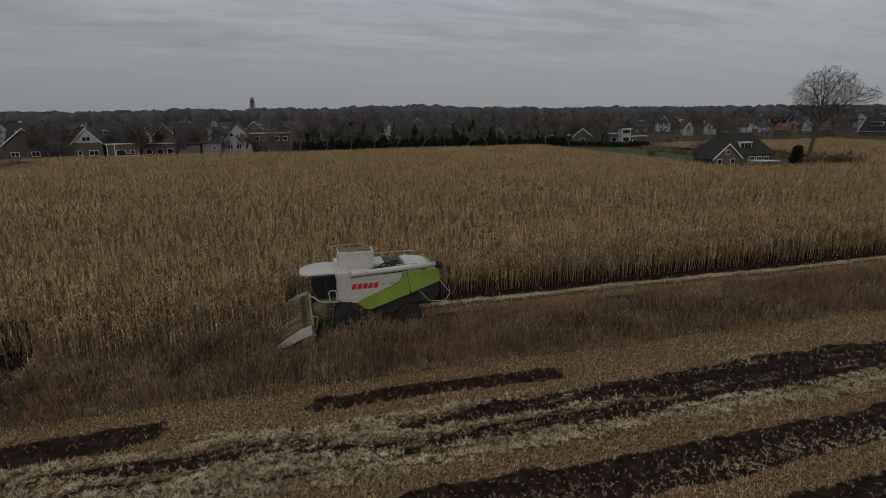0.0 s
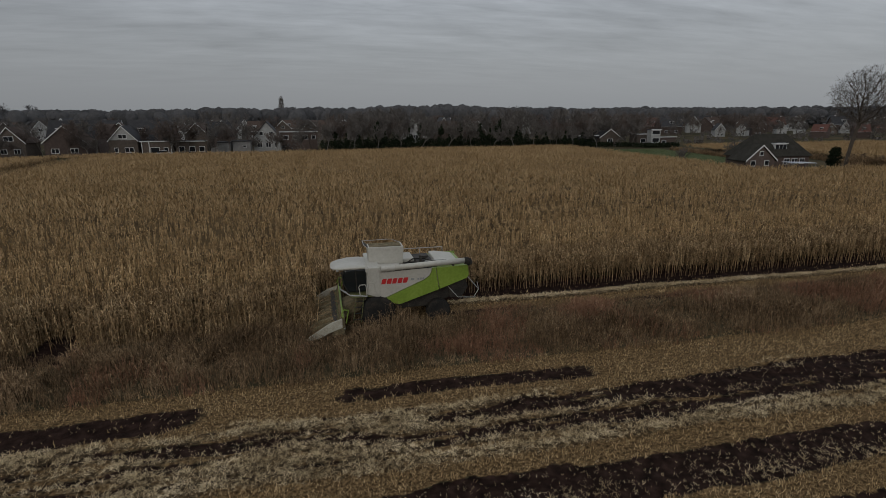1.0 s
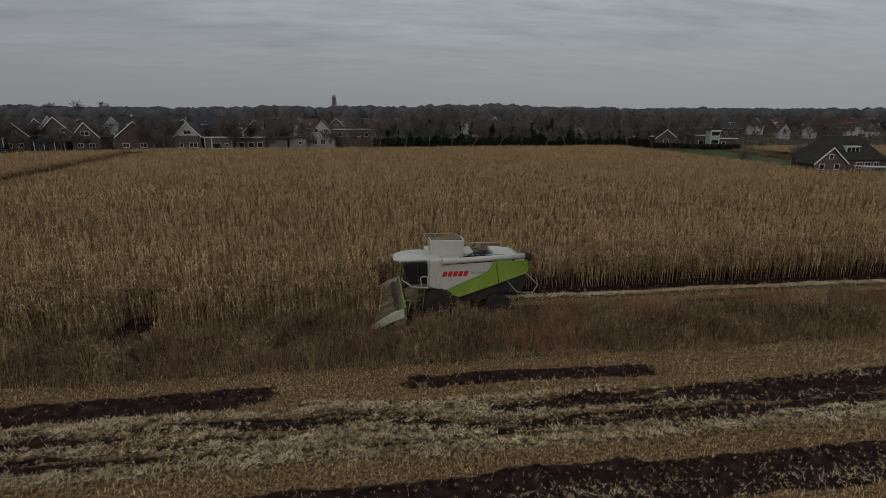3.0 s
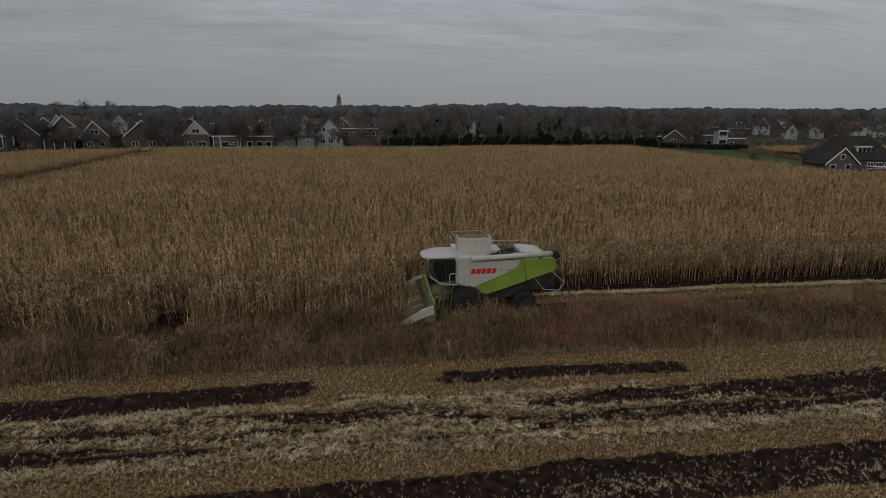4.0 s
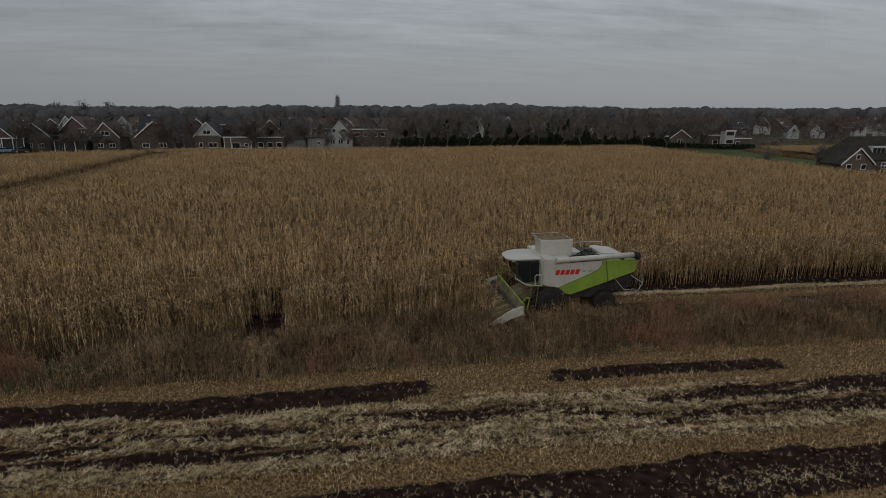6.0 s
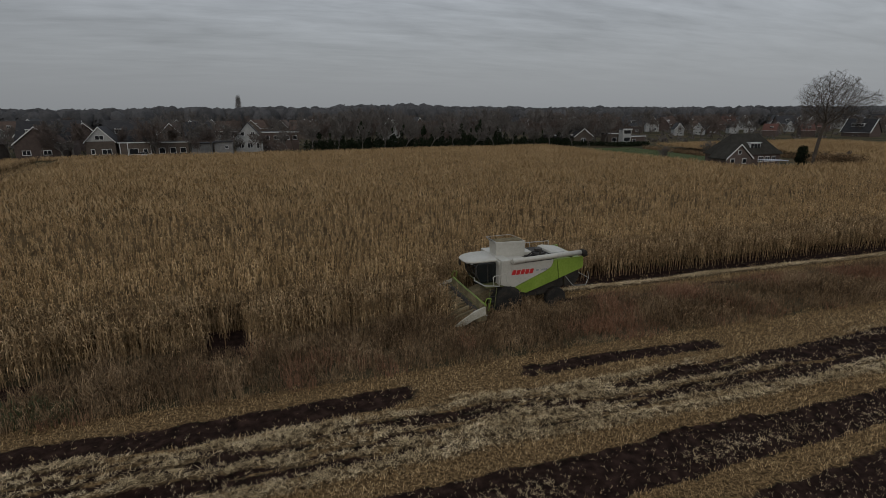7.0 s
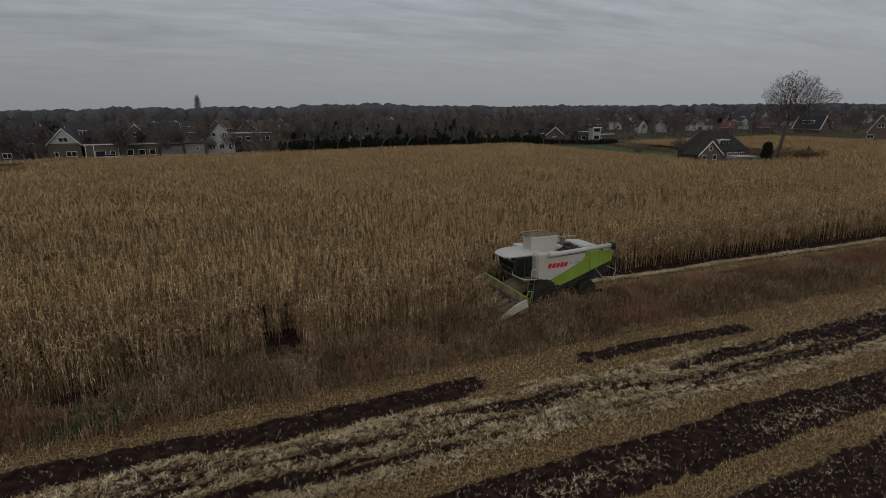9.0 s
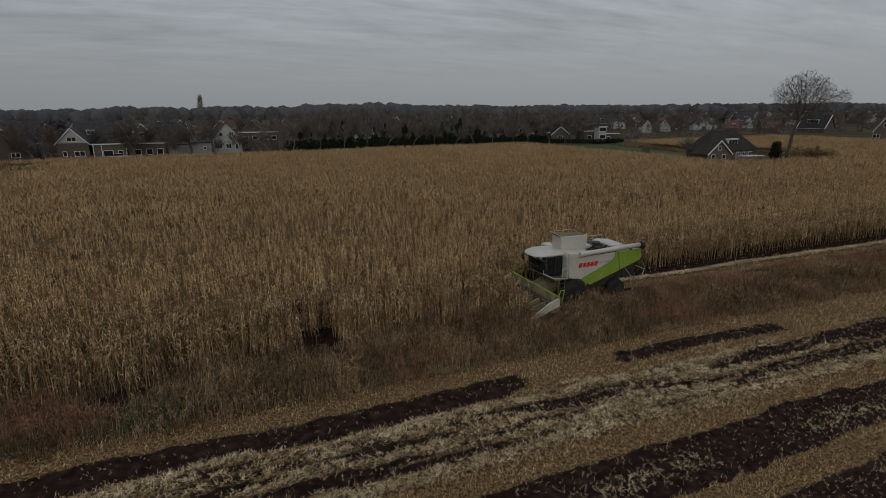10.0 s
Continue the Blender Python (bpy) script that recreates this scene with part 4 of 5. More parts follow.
for k in range(9):
    y = -2.95 + 5.9 * k / 8
    end = k in (0, 8)
    w = 0.14 if end else 0.15
    bm = bmesh.new()
    top = 1.25 if end else 1.05
    ring = [(-2.45, w, top), (-3.1, w * 0.9, top - 0.22), (-3.8, w * 0.55, 0.62), (-4.3, 0.02, 0.30)]
    vs = []
    for x, hw, z in ring:
        vs.append([bm.verts.new((x, y - hw, max(0.22, z - 0.45 if end else z - 0.3))), bm.verts.new((x, y - hw * 0.6, z)), bm.verts.new((x, y + hw * 0.6, z)), bm.verts.new((x, y + hw, max(0.22, z - 0.45 if end else z - 0.3)))])
    for a, b in zip(vs, vs[1:]):
        for i in range(4):
            bm.faces.new((a[i], b[i], b[(i + 1) % 4], a[(i + 1) % 4]))
    bm.faces.new(vs[0]), bm.faces.new(vs[-1])
    hpart("snout", bm, "paint_dusty" if end else "header_dirt", "pale dusty end divider snout" if end else "dust-caked row divider snout", parent=header)
for s in (-1, 1):
    bm = bmesh.new()
    chain(bm, [(-2.5, s * 2.98, 1.4), (-2.35, s * 2.98, 1.75), (-2.1, s * 2.98, 1.7), (-2.25, s * 2.98, 1.0)], 0.03)
    hpart("hoop", bm, "paint_green", "lime green hoop on the header end", parent=header)

# the cab and the header sit close to the front wheels
for o in hv.children:
    if o.name.split(".")[0] in ("cab", "cab_platform", "bumper_rail", "handrail", "ladder", "rung", "feeder_house", "header_frame"):
        o.location.x += 0.42
    elif o.name.split(".")[0] == "front_shield":
        o.location.x += 0.14
    elif o.name.split(".")[0] == "grain_tank":
        o.location.x += 0.32
        o.location.z -= 0.10
# cut stalks and chaff lying over the header
rc = np.random.default_rng(91)
pieces = [strips([ribbon([(-0.12, 0, 0), (0.02, 0.02, 0.03), (0.16, 0.0, 0.0)], 0.028, (0, 1, 0.3)), ribbon([(0.0, -0.1, 0.02), (0.03, 0.1, 0.0)], 0.024, (1, 0, 0.2))]) for _ in range(2)]
cx, cy = rc.uniform(-4.0, -2.35, 700), rc.uniform(-3.0, 2.95, 700)
cz = np.clip(1.02 - 0.42 * (-2.45 - cx), 0.4, 1.05) + rc.normal(0, 0.08, 700)
part_mesh = quad_mesh("chaff", *scatter(pieces, cx, cy, cz, rc.uniform(0.6, 1.4, 700), 0.3, rc.uniform(0.6, 2.5, 700), 92), M["corn_leaf"])
chaff = new("chaff", part_mesh)
chaff.parent = header
tagged(chaff, "cut dry maize leaves caught on the header")

# ---- bare winter trees ----
def outward(x, y, k=1.08):
    """A place moved outward from the flight's middle."""
    return -10.065 + k * (x + 10.065), -0.978 + k * (y + 0.978)



def grow(seed, height, spread, levels, trunk_r, lean=(0.0, 0.0), fork=0.28, twig_min=0.02, kids=(2, 3)):
    """Segments (start, end, radii, level) of a bare tree."""
    r = random.Random(seed)
    segs = []

    def branch(p, d, length, rad, level):
        n = 3 if level < 3 else 2
        q = p
        for i in range(n):
            d = (d + Vector((r.gauss(0, 0.13), r.gauss(0, 0.13), r.gauss(0.03, 0.09)))).normalized()
            e = q + d * (length / n)
            r0, r1 = rad * (1 - 0.35 * i / n), rad * (1 - 0.35 * (i + 1) / n)
            segs.append((q, e, max(r0, twig_min), max(r1, twig_min), level))
            if level >= 1 and i < n - 1 and level < levels and r.random() < 0.75:
                side(e, d, length * 0.62, r1 * 0.55, level + 1, 0.75)
            q = e
        if level < levels:
            for k in range(r.randint(*kids)):
                side(q, d, length * r.uniform(0.68, 0.86), rad * 0.60, level + 1, 0.52)

    def side(p, d, length, rad, level, open_):
        a = r.uniform(0, 6.283)
        u = d.orthogonal().normalized()
        v = d.cross(u)
        out = (u * math.cos(a) + v * math.sin(a))
        nd = (d + out * open_ * r.uniform(0.7, 1.35) * spread + Vector((lean[0], lean[1], 0.10)) * (1.0 if level < 5 else 0.3)).normalized()
        branch(p, nd, length, rad, level)

    branch(Vector((0, 0, -0.1)), Vector((lean[0] * 0.5, lean[1] * 0.5, 1)).normalized(), height * fork, trunk_r, 0)
    top = max(s[1].z for s in segs)
    k = height / top
    return [(a * k, b * k, c, d_, l) for a, b, c, d_, l in segs]


def tubes(segs, sides):
    a, b = np.array([s[0] for s in segs]), np.array([s[1] for s in segs])
    ra, rb = np.array([s[2] for s in segs]), np.array([s[3] for s in segs])
    d = b - a
    d /= np.linalg.norm(d, axis=1)[:, None]
    ref = np.where(np.abs(d[:, 2:3]) > 0.9, np.array([[1.0, 0, 0]]), np.array([[0, 0, 1.0]]))
    u = np.cross(d, ref)
    u /= np.linalg.norm(u, axis=1)[:, None]
    w = np.cross(d, u)
    ang = np.arange(sides) * 2 * np.pi / sides
    ring = u[:, None] * np.cos(ang)[None, :, None] + w[:, None] * np.sin(ang)[None, :, None]
    v = np.concatenate([a[:, None] + ring * ra[:, None, None], b[:, None] + ring * rb[:, None, None]], 1)
    i = np.arange(sides)
    q = np.stack([i, (i + 1) % sides, (i + 1) % sides + sides, i + sides], -1)
    q = q[None] + (np.arange(len(segs)) * 2 * sides)[:, None, None]
    return v.reshape(-1, 3), q.reshape(-1, 4)


def wisps(segs, seed):
    """Flat twigs for trees far off, one strip each."""
    r = np.random.default_rng(seed)
    a, b = np.array([s[0] for s in segs]), np.array([s[1] for s in segs])
    ra, rb = np.array([s[2] for s in segs])[:, None], np.array([s[3] for s in segs])[:, None]
    u = np.cross(b - a, r.normal(0, 1, a.shape))
    u /= np.linalg.norm(u, axis=1)[:, None] + 1e-9
    return np.stack([a - u * ra, a + u * ra, b + u * rb, b - u * rb], 1).reshape(-1, 3), np.arange(len(segs) * 4).reshape(-1, 4)


def bare_tree(name, loc, seed, height, spread, levels, trunk_r, label, mat="twig", trunk_mat="bark", group="", far=False, **kw):
    segs = grow(seed, height, spread, levels, trunk_r, **kw)
    t = thing(name, loc, label, "tree", group)
    trunk, crown = [s for s in segs if s[4] <= 1], [s for s in segs if s[4] > 1]
    me = quad_mesh("trunk", *tubes(trunk, 8), M[trunk_mat])
    me.shade_smooth()
    o = new("trunk", me)
    o.parent = t
    o = new("crown", quad_mesh("crown", *(wisps(crown, seed) if far else tubes(crown, 3)), M[mat]))
    o.parent = t
    return t


def colonise(seed, fork, centre, radii, n=3200, step=0.42, kill=0.62, pull=5.0, lobe=None):
    """A round-crowned tree: shoots grow towards free places in an ellipsoid and thicken by what they carry."""
    r = np.random.default_rng(seed)
    d = r.normal(0, 1, (n, 3))
    d /= np.linalg.norm(d, axis=1)[:, None]
    goal = np.array(centre) + d * (r.random(n) ** 0.4)[:, None] * np.array(radii) * (0.9 + 0.2 * r.random(n))[:, None]
    if lobe:
        k = n // 8
        goal[:k] = np.array(lobe[0]) + d[:k] * np.array(lobe[1]) * r.random((k, 1)) ** 0.4
    m = int(fork[2] / step)
    pts = [np.array((fork[0] * (k / m) ** 1.5, fork[1] * k / m, -0.1 + (fork[2] + 0.1) * k / m)) for k in range(m + 1)]
    up = [-1] + list(range(m))
    for _ in range(120):
        P = np.array(pts)
        dist = np.linalg.norm(goal[:, None] - P[None], axis=2)
        near_ = dist.argmin(1)
        close = dist[np.arange(len(goal)), near_]
        goal, near_, close = goal[close > kill], near_[close > kill], close[close > kill]
        use = close < (pull if len(pts) > m + 12 else 14.0)
        if not use.any():
            break
        for k in np.unique(near_[use]):
            v = goal[use][near_[use] == k] - P[k]
            v = (v / np.linalg.norm(v, axis=1)[:, None]).mean(0) + r.normal(0, 0.22, 3)
            pts.append(P[k] + step * v / (np.linalg.norm(v) + 1e-9))
            up.append(int(k))
        if len(pts) > 9000:
            break
    load = np.zeros(len(pts))
    for k in range(len(pts) - 1, 0, -1):
        load[k] = max(load[k], 0.00018)
        load[up[k]] += load[k]
    rad = np.minimum(0.55, 0.95 * load ** 0.47)
    segs = [(pts[up[k]], pts[k], rad[up[k]] if rad[up[k]] < rad[k] * 2.2 else rad[k] * 1.2, rad[k], 0 if rad[k] > 0.16 else 3) for k in range(1, len(pts))]
    for k in range(m + 1, len(pts)):
        if rad[k] < 0.06:
            for _ in range(2):
                w = pts[k] - pts[up[k]] + r.normal(0, 0.38, 3)
                w = w / np.linalg.norm(w) * r.uniform(0.45, 1.0)
                segs.append((pts[k], pts[k] + w, 0.016, 0.008, 4))
    return segs


big = thing("bare_tree", (98.0, 88.4, 0), "large leafless tree standing beside the farmhouse", "tree")
segs = colonise(54, (0.5, -0.7, 8.2), (1.0, -1.4, 14.7), (6.2, 6.2, 5.4), 3600, 0.40, 0.55, lobe=((4.6, -6.4, 14.6), (3.0, 3.0, 1.7)))
me = quad_mesh("trunk", *tubes([s for s in segs if s[4] == 0], 9), M["bark"])
me.shade_smooth()
new("trunk", me).parent = big
new("crown", quad_mesh("crown", *tubes([s for s in segs if s[4] > 0], 3), M["bark"])).parent = big

street = [bare_tree("street_tree", (200 + 10 * k, -300, 0), 30 + k, 1.0 * h, 0.95, 5, 0.13, "slim leafless tree along the village edge", mat, group="bare trees of the village", twig_min=0.055, kids=(2, 3), far=True, trunk_mat="bark_pale")
          for k, (h, mat) in enumerate(((8.5, "twig"), (9.5, "twig_red"), (8.0, "twig"), (10.0, "twig_red"), (11.5, "twig"), (9.0, "twig")))]
spots = []
rt = random.Random(91)
for k in range(15):
    spots.append((-2 + 7.2 * k + rt.uniform(-1, 1), 166 + rt.uniform(-0.7, 0.7), rt.choice((0, 2, 5)), rt.uniform(0.9, 1.1)))
for x, y, v, s in ((-63.2, 164.5, 1, 1.12), (-66.0, 166, 3, 0.9), (-44.5, 166.5, 3, 1.15), (-41.5, 168, 1, 1.0), (-48.0, 170, 1, 0.9), (-106.5, 164, 1, 0.9), (-88.0, 166, 2, 0.85), (-95, 184, 4, 1.0), (-30, 182, 3, 1.0), (-24.0, 171, 2, 0.7), (-17.5, 170, 0, 0.75), (-9, 172, 5, 0.8), (70.5, 100, 2, 0.55), (89, 92, 5, 0.6), (84, 101, 2, 0.7), (99, 89, 0, 0.35), (102, 88, 1, 0.32), (105.5, 88, 2, 0.34), (109, 87.5, 1, 0.33)):
    spots.append((x, y, v, s))
for k in range(20):
    spots.append((rt.uniform(-114, -6), rt.uniform(164.8, 167.6), rt.choice((1, 3, 0)), rt.uniform(0.45, 0.95)))
for k in range(24):
    spots.append((rt.uniform(-116, -26), rt.uniform(168, 176), rt.choice((1, 3, 4)), rt.uniform(0.75, 1.15)))
first = set()
for x, y, v, s in spots:
    x, y = outward(x, y)
    m = pose(x, y, 0, 0, 0, rt.uniform(0, 360))
    if v not in first:
        first.add(v)
        street[v].matrix_basis = m
        street[v].scale = (s, s, s)
        continue
    c = copy_thing(street[v], m)
    c.scale = (s, s, s)
back = [bare_tree("village_tree", (200 + 10 * k, -320, 0), 60 + k, h, 1.0, 4, 0.16, "leafless tree between village houses", mat, group="bare trees between the houses", twig_min=0.05, kids=(3, 4), far=True)
        for k, (h, mat) in enumerate(((9.5, "twig"), (10.5, "twig_red"), (8.5, "twig"), (11.0, "twig"), (12.0, "twig"), (9.5, "twig_red")))]
first = set()
for k in range(360):
    y = 176 + 175 * rt.random() ** 1.2 if k < 225 else rt.uniform(172, 196) if k < 300 else rt.uniform(180, 262)
    x = rt.uniform(-0.85, 2.0) * y if k < 225 else rt.uniform(-8, 112) if k < 300 else rt.uniform(0.0, 0.75) * y
    x, y = outward(x, y)
    s, v = rt.uniform(0.8, 1.25), rt.randrange(6)
    m = pose(x, y, 0, 0, 0, rt.uniform(0, 360))
    c = copy_thing(back[v], m) if v in first else back[v]
    c.matrix_basis = m
    first.add(v)
    c.scale = (s, s, s)


# ---- woods on the skyline, hedges and evergreens ----
def leaf_clumps(centres, radii, counts, size, seed, flat=1.0):
    """Small random quads filling ellipsoids."""
    r = np.random.default_rng(seed)
    n = int(np.sum(counts))
    ci = np.repeat(np.arange(len(centres)), counts)
    d = r.normal(0, 1, (n, 3))
    d /= np.linalg.norm(d, axis=1)[:, None]
    rad = r.random(n) ** 0.3
    c = centres[ci] + d * rad[:, None] * radii[ci]
    u, w = r.normal(0, 1, (n, 3)), r.normal(0, 1, (n, 3))
    w[:, 2] *= flat
    u /= np.linalg.norm(u, axis=1)[:, None]
    w -= u * np.sum(u * w, 1)[:, None]
    w /= np.linalg.norm(w, axis=1)[:, None]
    s = (r.uniform(0.5, 1.3, n) * (size[ci] if np.ndim(size) else size))[:, None]
    v = np.stack([c - u * s, c + w * s * 0.6, c + u * s, c - w * s * 0.6], 1)
    return v.reshape(-1, 3), np.arange(n * 4).reshape(-1, 4)


rw = np.random.default_rng(101)
n = 2700
wy = rw.uniform(340, 620, n)
wx = rw.uniform(-0.95, 2.15, n) * wy
wx, wy = outward(wx, wy)
lift = 0.95 + 0.13 * smooth(20, 60, wx * 450 / wy) * (1 - smooth(118, 140, wx * 450 / wy))
wh = (17.6 + 4.5 * (vnoise(wx, wy, 60, 102) - 0.4) + 3.0 * (vnoise(wx, wy, 22, 107) - 0.5) + rw.uniform(-1.3, 0.7, n)) * lift * (1 + (wy - 450) / 1500)


def crown_blob(seed):
    """A lumpy bare crown, seen from far off only."""
    r = np.random.default_rng(seed)
    nu, nv = 8, 6
    th, ph = np.arange(nu) * 2 * np.pi / nu, np.linspace(0.02, np.pi - 0.02, nv)
    T, P = np.meshgrid(th, ph, indexing="ij")
    R = 1 + 0.26 * (r.random(T.shape) - 0.5)
    R[:, 0], R[:, -1] = R[:, 0].mean(), R[:, -1].mean()
    v = np.stack([0.325 * R * np.sin(P) * np.cos(T), 0.325 * R * np.sin(P) * np.sin(T), 0.55 + 0.42 * R * np.cos(P)], -1).reshape(-1, 3)
    k = np.arange(nu * nv).reshape(nu, nv)
    nxt = np.roll(k, -1, 0)
    return v, np.stack([k[:, :-1], k[:, 1:], nxt[:, 1:], nxt[:, :-1]], -1).reshape(-1, 4)


blob_v, blob_q = scatter([crown_blob(s) for s in range(14)], wx, wy, -0.5, wh, 0.02, wh, 106)
cen = np.stack([wx, wy, wh * 0.55], -1)
rad = np.stack([wh * 0.34, wh * 0.34, wh * 0.425], -1)
tw_v, tw_q = leaf_clumps(cen, rad, np.full(n, 36), 0.58, 103, 1.6)
stuff("far_woods", (np.concatenate([blob_v, tw_v]), np.concatenate([blob_q, tw_q + len(blob_v)])), M["forest_hazed"], "grey-brown leafless woods along the horizon", "woods")
# brushwood that fills the woods to the ground
n2 = 2200
by = rw.uniform(335, 400, n2)
bx = rw.uniform(-0.95, 2.15, n2) * by
bx, by = outward(bx, by)
cen = np.stack([bx, by, np.full(n2, 5.0)], -1)
rad = np.stack([np.full(n2, 7.0), np.full(n2, 4.0), np.full(n2, 5.5)], -1)
stuff("brushwood", leaf_clumps(cen, rad, np.full(n2, 12), 1.5, 104, 1.0), M["forest_hazed"], "dense brown brushwood below the far woods", "woods")
# garden shrubs and hedges between the houses
n3 = 1200
sy = rw.uniform(172, 335, n3)
sx = rw.uniform(-0.85, 2.0, n3) * sy
sx, sy = outward(sx, sy)
sh = rw.uniform(1.0, 3.2, n3) * np.where(sx > 60, 0.5, 1.0)
stuff("garden_shrubs", leaf_clumps(np.stack([sx, sy, sh * 0.6], -1), np.stack([sh * 1.3, sh, sh * 0.8], -1), np.full(n3, 30), 0.45, 105), M["twig"], "bare shrubs and hedges in the gardens", "shrubs")


def evergreen(name, loc, h, w, n, seed, label, size=0.22, cone=True):
    t = thing(name, loc, label, "tree", "dark evergreens of the hedge" if name == "conifer" else "")
    o = part("trunk", rod(bmesh.new(), (0, 0, -0.05), (0, 0, h * 0.7), 0.12, 0.05), M["bark"], t)
    r = np.random.default_rng(seed)
    m_ = 14 if cone else 46
    z = r.random(m_) ** 1.1 * 0.92 + 0.06 if cone else np.linspace(0.1, 0.86, m_)
    wide = (1 - z) ** 0.7 if cone else np.sqrt(np.maximum(0.05, 1 - (1.9 * z - 0.8) ** 2))
    a = r.random(m_) * 6.28
    cen = np.stack([0.3 * w * wide * np.cos(a), 0.3 * w * wide * np.sin(a), z * h], -1)
    rad = np.stack([0.24 * w * wide + 0.15, 0.24 * w * wide + 0.15, np.full(m_, 0.13 * h)], -1)
    o = new("crown", quad_mesh("crown", *leaf_clumps(cen, rad, np.full(m_, n // m_), size, seed), M["conifer"]))
    o.parent = t
    return t


evergreen("round_conifer", (100.0, 92.6, 0), 4.8, 2.5, 3400, 111, "upright dark green conifer beside the bare tree", 0.16, False)
firs = [evergreen("conifer", (*outward(0 + 3.2 * k, 168.8), 0), h, w, 900, 112 + k, "dark green conifer in the village hedge", 0.26) for k, (h, w) in enumerate(((6.5, 4.2), (5.4, 4.0), (7.2, 4.4), (4.8, 3.8)))]
for k in range(4, 27):
    f = copy_thing(firs[rt.randrange(4)], pose(*outward(-1 + 3.3 * k + rt.uniform(-0.6, 0.6), 168.8 + rt.uniform(-0.8, 0.8)), 0, 0, 0, rt.uniform(0, 360)))
    s = rt.uniform(1.05, 1.4) * (1.0 if k < 19 else 0.7)
    f.scale = (s, s, s)
nh = 240
hx = np.linspace(-4, 109, nh)
hz = np.where(hx < 62, 2.0, np.where(hx < 84, 1.6, 0.9))
stuff("evergreen_hedge", leaf_clumps(np.stack([*outward(hx, 168 - 10.5 * smooth(88, 98, hx) + rw.normal(0, 0.5, nh)), hz], -1), np.stack([np.full(nh, 0.8), np.full(nh, 0.9), hz], -1), np.full(nh, 90), 0.26, 121), M["conifer"], "dark evergreen hedge along the field edge", "hedge")
nb = 60
along, sh = rw.uniform(2.0, 9.5, nb), rw.uniform(1.1, 1.9, nb)
sx, sy = 98.6 + 0.62 * along + rw.normal(0, 0.8, nb), 90.2 - 0.78 * along + rw.normal(0, 0.8, nb)
stuff("bramble_bank", leaf_clumps(np.stack([sx, sy, sh * 0.95], -1), np.stack([sh * 1.3, sh, sh], -1), np.full(nb, 260), 0.14, 126), M["weed"], "brown leafless shrubs beside the farm tree", "shrubs")
# the poplar that tops the skyline
pop = thing("poplar", (-41.2, 649, 0), "tall slender bare poplar above the skyline", "tree")
part("trunk", rod(bmesh.new(), (0, 0, -0.1), (0, 0, 31), 0.6, 0.15), M["bark"], pop)
pc = np.stack([rw.normal(0, 0.5, 40), rw.normal(0, 0.5, 40), np.linspace(8, 30.5, 40)], -1)
pr = np.stack([4.8 * np.sqrt(np.linspace(1, 0.2, 40)), 4.0 * np.sqrt(np.linspace(1, 0.12, 40)), np.full(40, 2.4)], -1)
o = new("crown", quad_mesh("crown", *leaf_clumps(pc, pr, np.full(40, 60), 0.4, 122, 2.5), M["twig"]))
o.parent = pop
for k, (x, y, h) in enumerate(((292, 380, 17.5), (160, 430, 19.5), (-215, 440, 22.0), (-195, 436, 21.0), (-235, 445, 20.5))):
    bare_tree("tall_tree", (*outward(x, y), 0), 140 + k, h, 0.9, 5, 0.4, "tall bare tree rising above the far woods", "forest_hazed", "forest_hazed", "tall trees over the woods", twig_min=0.09, far=True)

# ---- pasture, lawn of the farm ----
def meadow(name, outline, z, mat, label):
    bm = bmesh.new()
    vs = [bm.verts.new((x, y, z)) for x, y in outline]
    f = bm.faces.new(vs)
    ex = bmesh.ops.extrude_face_region(bm, geom=[f])
    for v in ex["geom"]:
        if isinstance(v, bmesh.types.BMVert):
            v.co.z -= z + 0.02
    ob = part(name, bm, mat)
    return tagged(ob, label, "grass", kind="structure")


meadow("pasture", [(73.6, 88), (88, 97), (100, 116), (107.5, 165), (74, 165)], 0.03, M["grass"], "green winter pasture beside the maize")
gt = [blade_tuft(s + 90, 5, 0.25, 0.05, 0.2) for s in range(6)]
X, Y = rw.uniform(73.5, 107, 2600), rw.uniform(88, 162, 2600)
k = (X < 100 + 0.16 * (Y - 115)) & (Y > 88 + 1.0 * (X - 73.6))
stuff("pasture_grass", scatter(gt, X[k], Y[k], 0.0, rw.uniform(0.4, 0.9, k.sum()), 0.2, rw.uniform(0.15, 0.4, k.sum()), 123), M["grass"], "short green grass blades", "grass")
X, Y = rw.uniform(96, 114, 6000), rw.uniform(108, 158, 6000)
k = np.abs(X - (102.3 + 0.16 * (Y - 115))) < 2.4
stuff("rough_bank", scatter(tufts, X[k], Y[k], 0.0, rw.uniform(0.7, 1.3, k.sum()), 0.2, rw.uniform(0.7, 1.7, k.sum()), 124), M["weed"], "brown rough growth along the pasture bank", "weeds")

X, Y = rw.uniform(100, 130, 9000), rw.uniform(74, 126, 9000)
k = (np.abs(X - (110.6 + 0.3 * (Y - 86))) < 1.6) & (Y > 86) | (np.abs(Y - 120) < 1.8) & (X > 104) & (X < 124) | (np.abs(Y - 88.5) < 1.3) & (X > 103.5) & (X < 113) | (np.abs(X - 104) < 1.2) & (Y < 89)
stuff("rough_bank", scatter(tufts, X[k], Y[k], 0.0, rw.uniform(0.8, 1.5, k.sum()), 0.2, rw.uniform(1.0, 2.0, k.sum()), 127), M["weed"], "brown rough growth bordering the second field", "weeds")


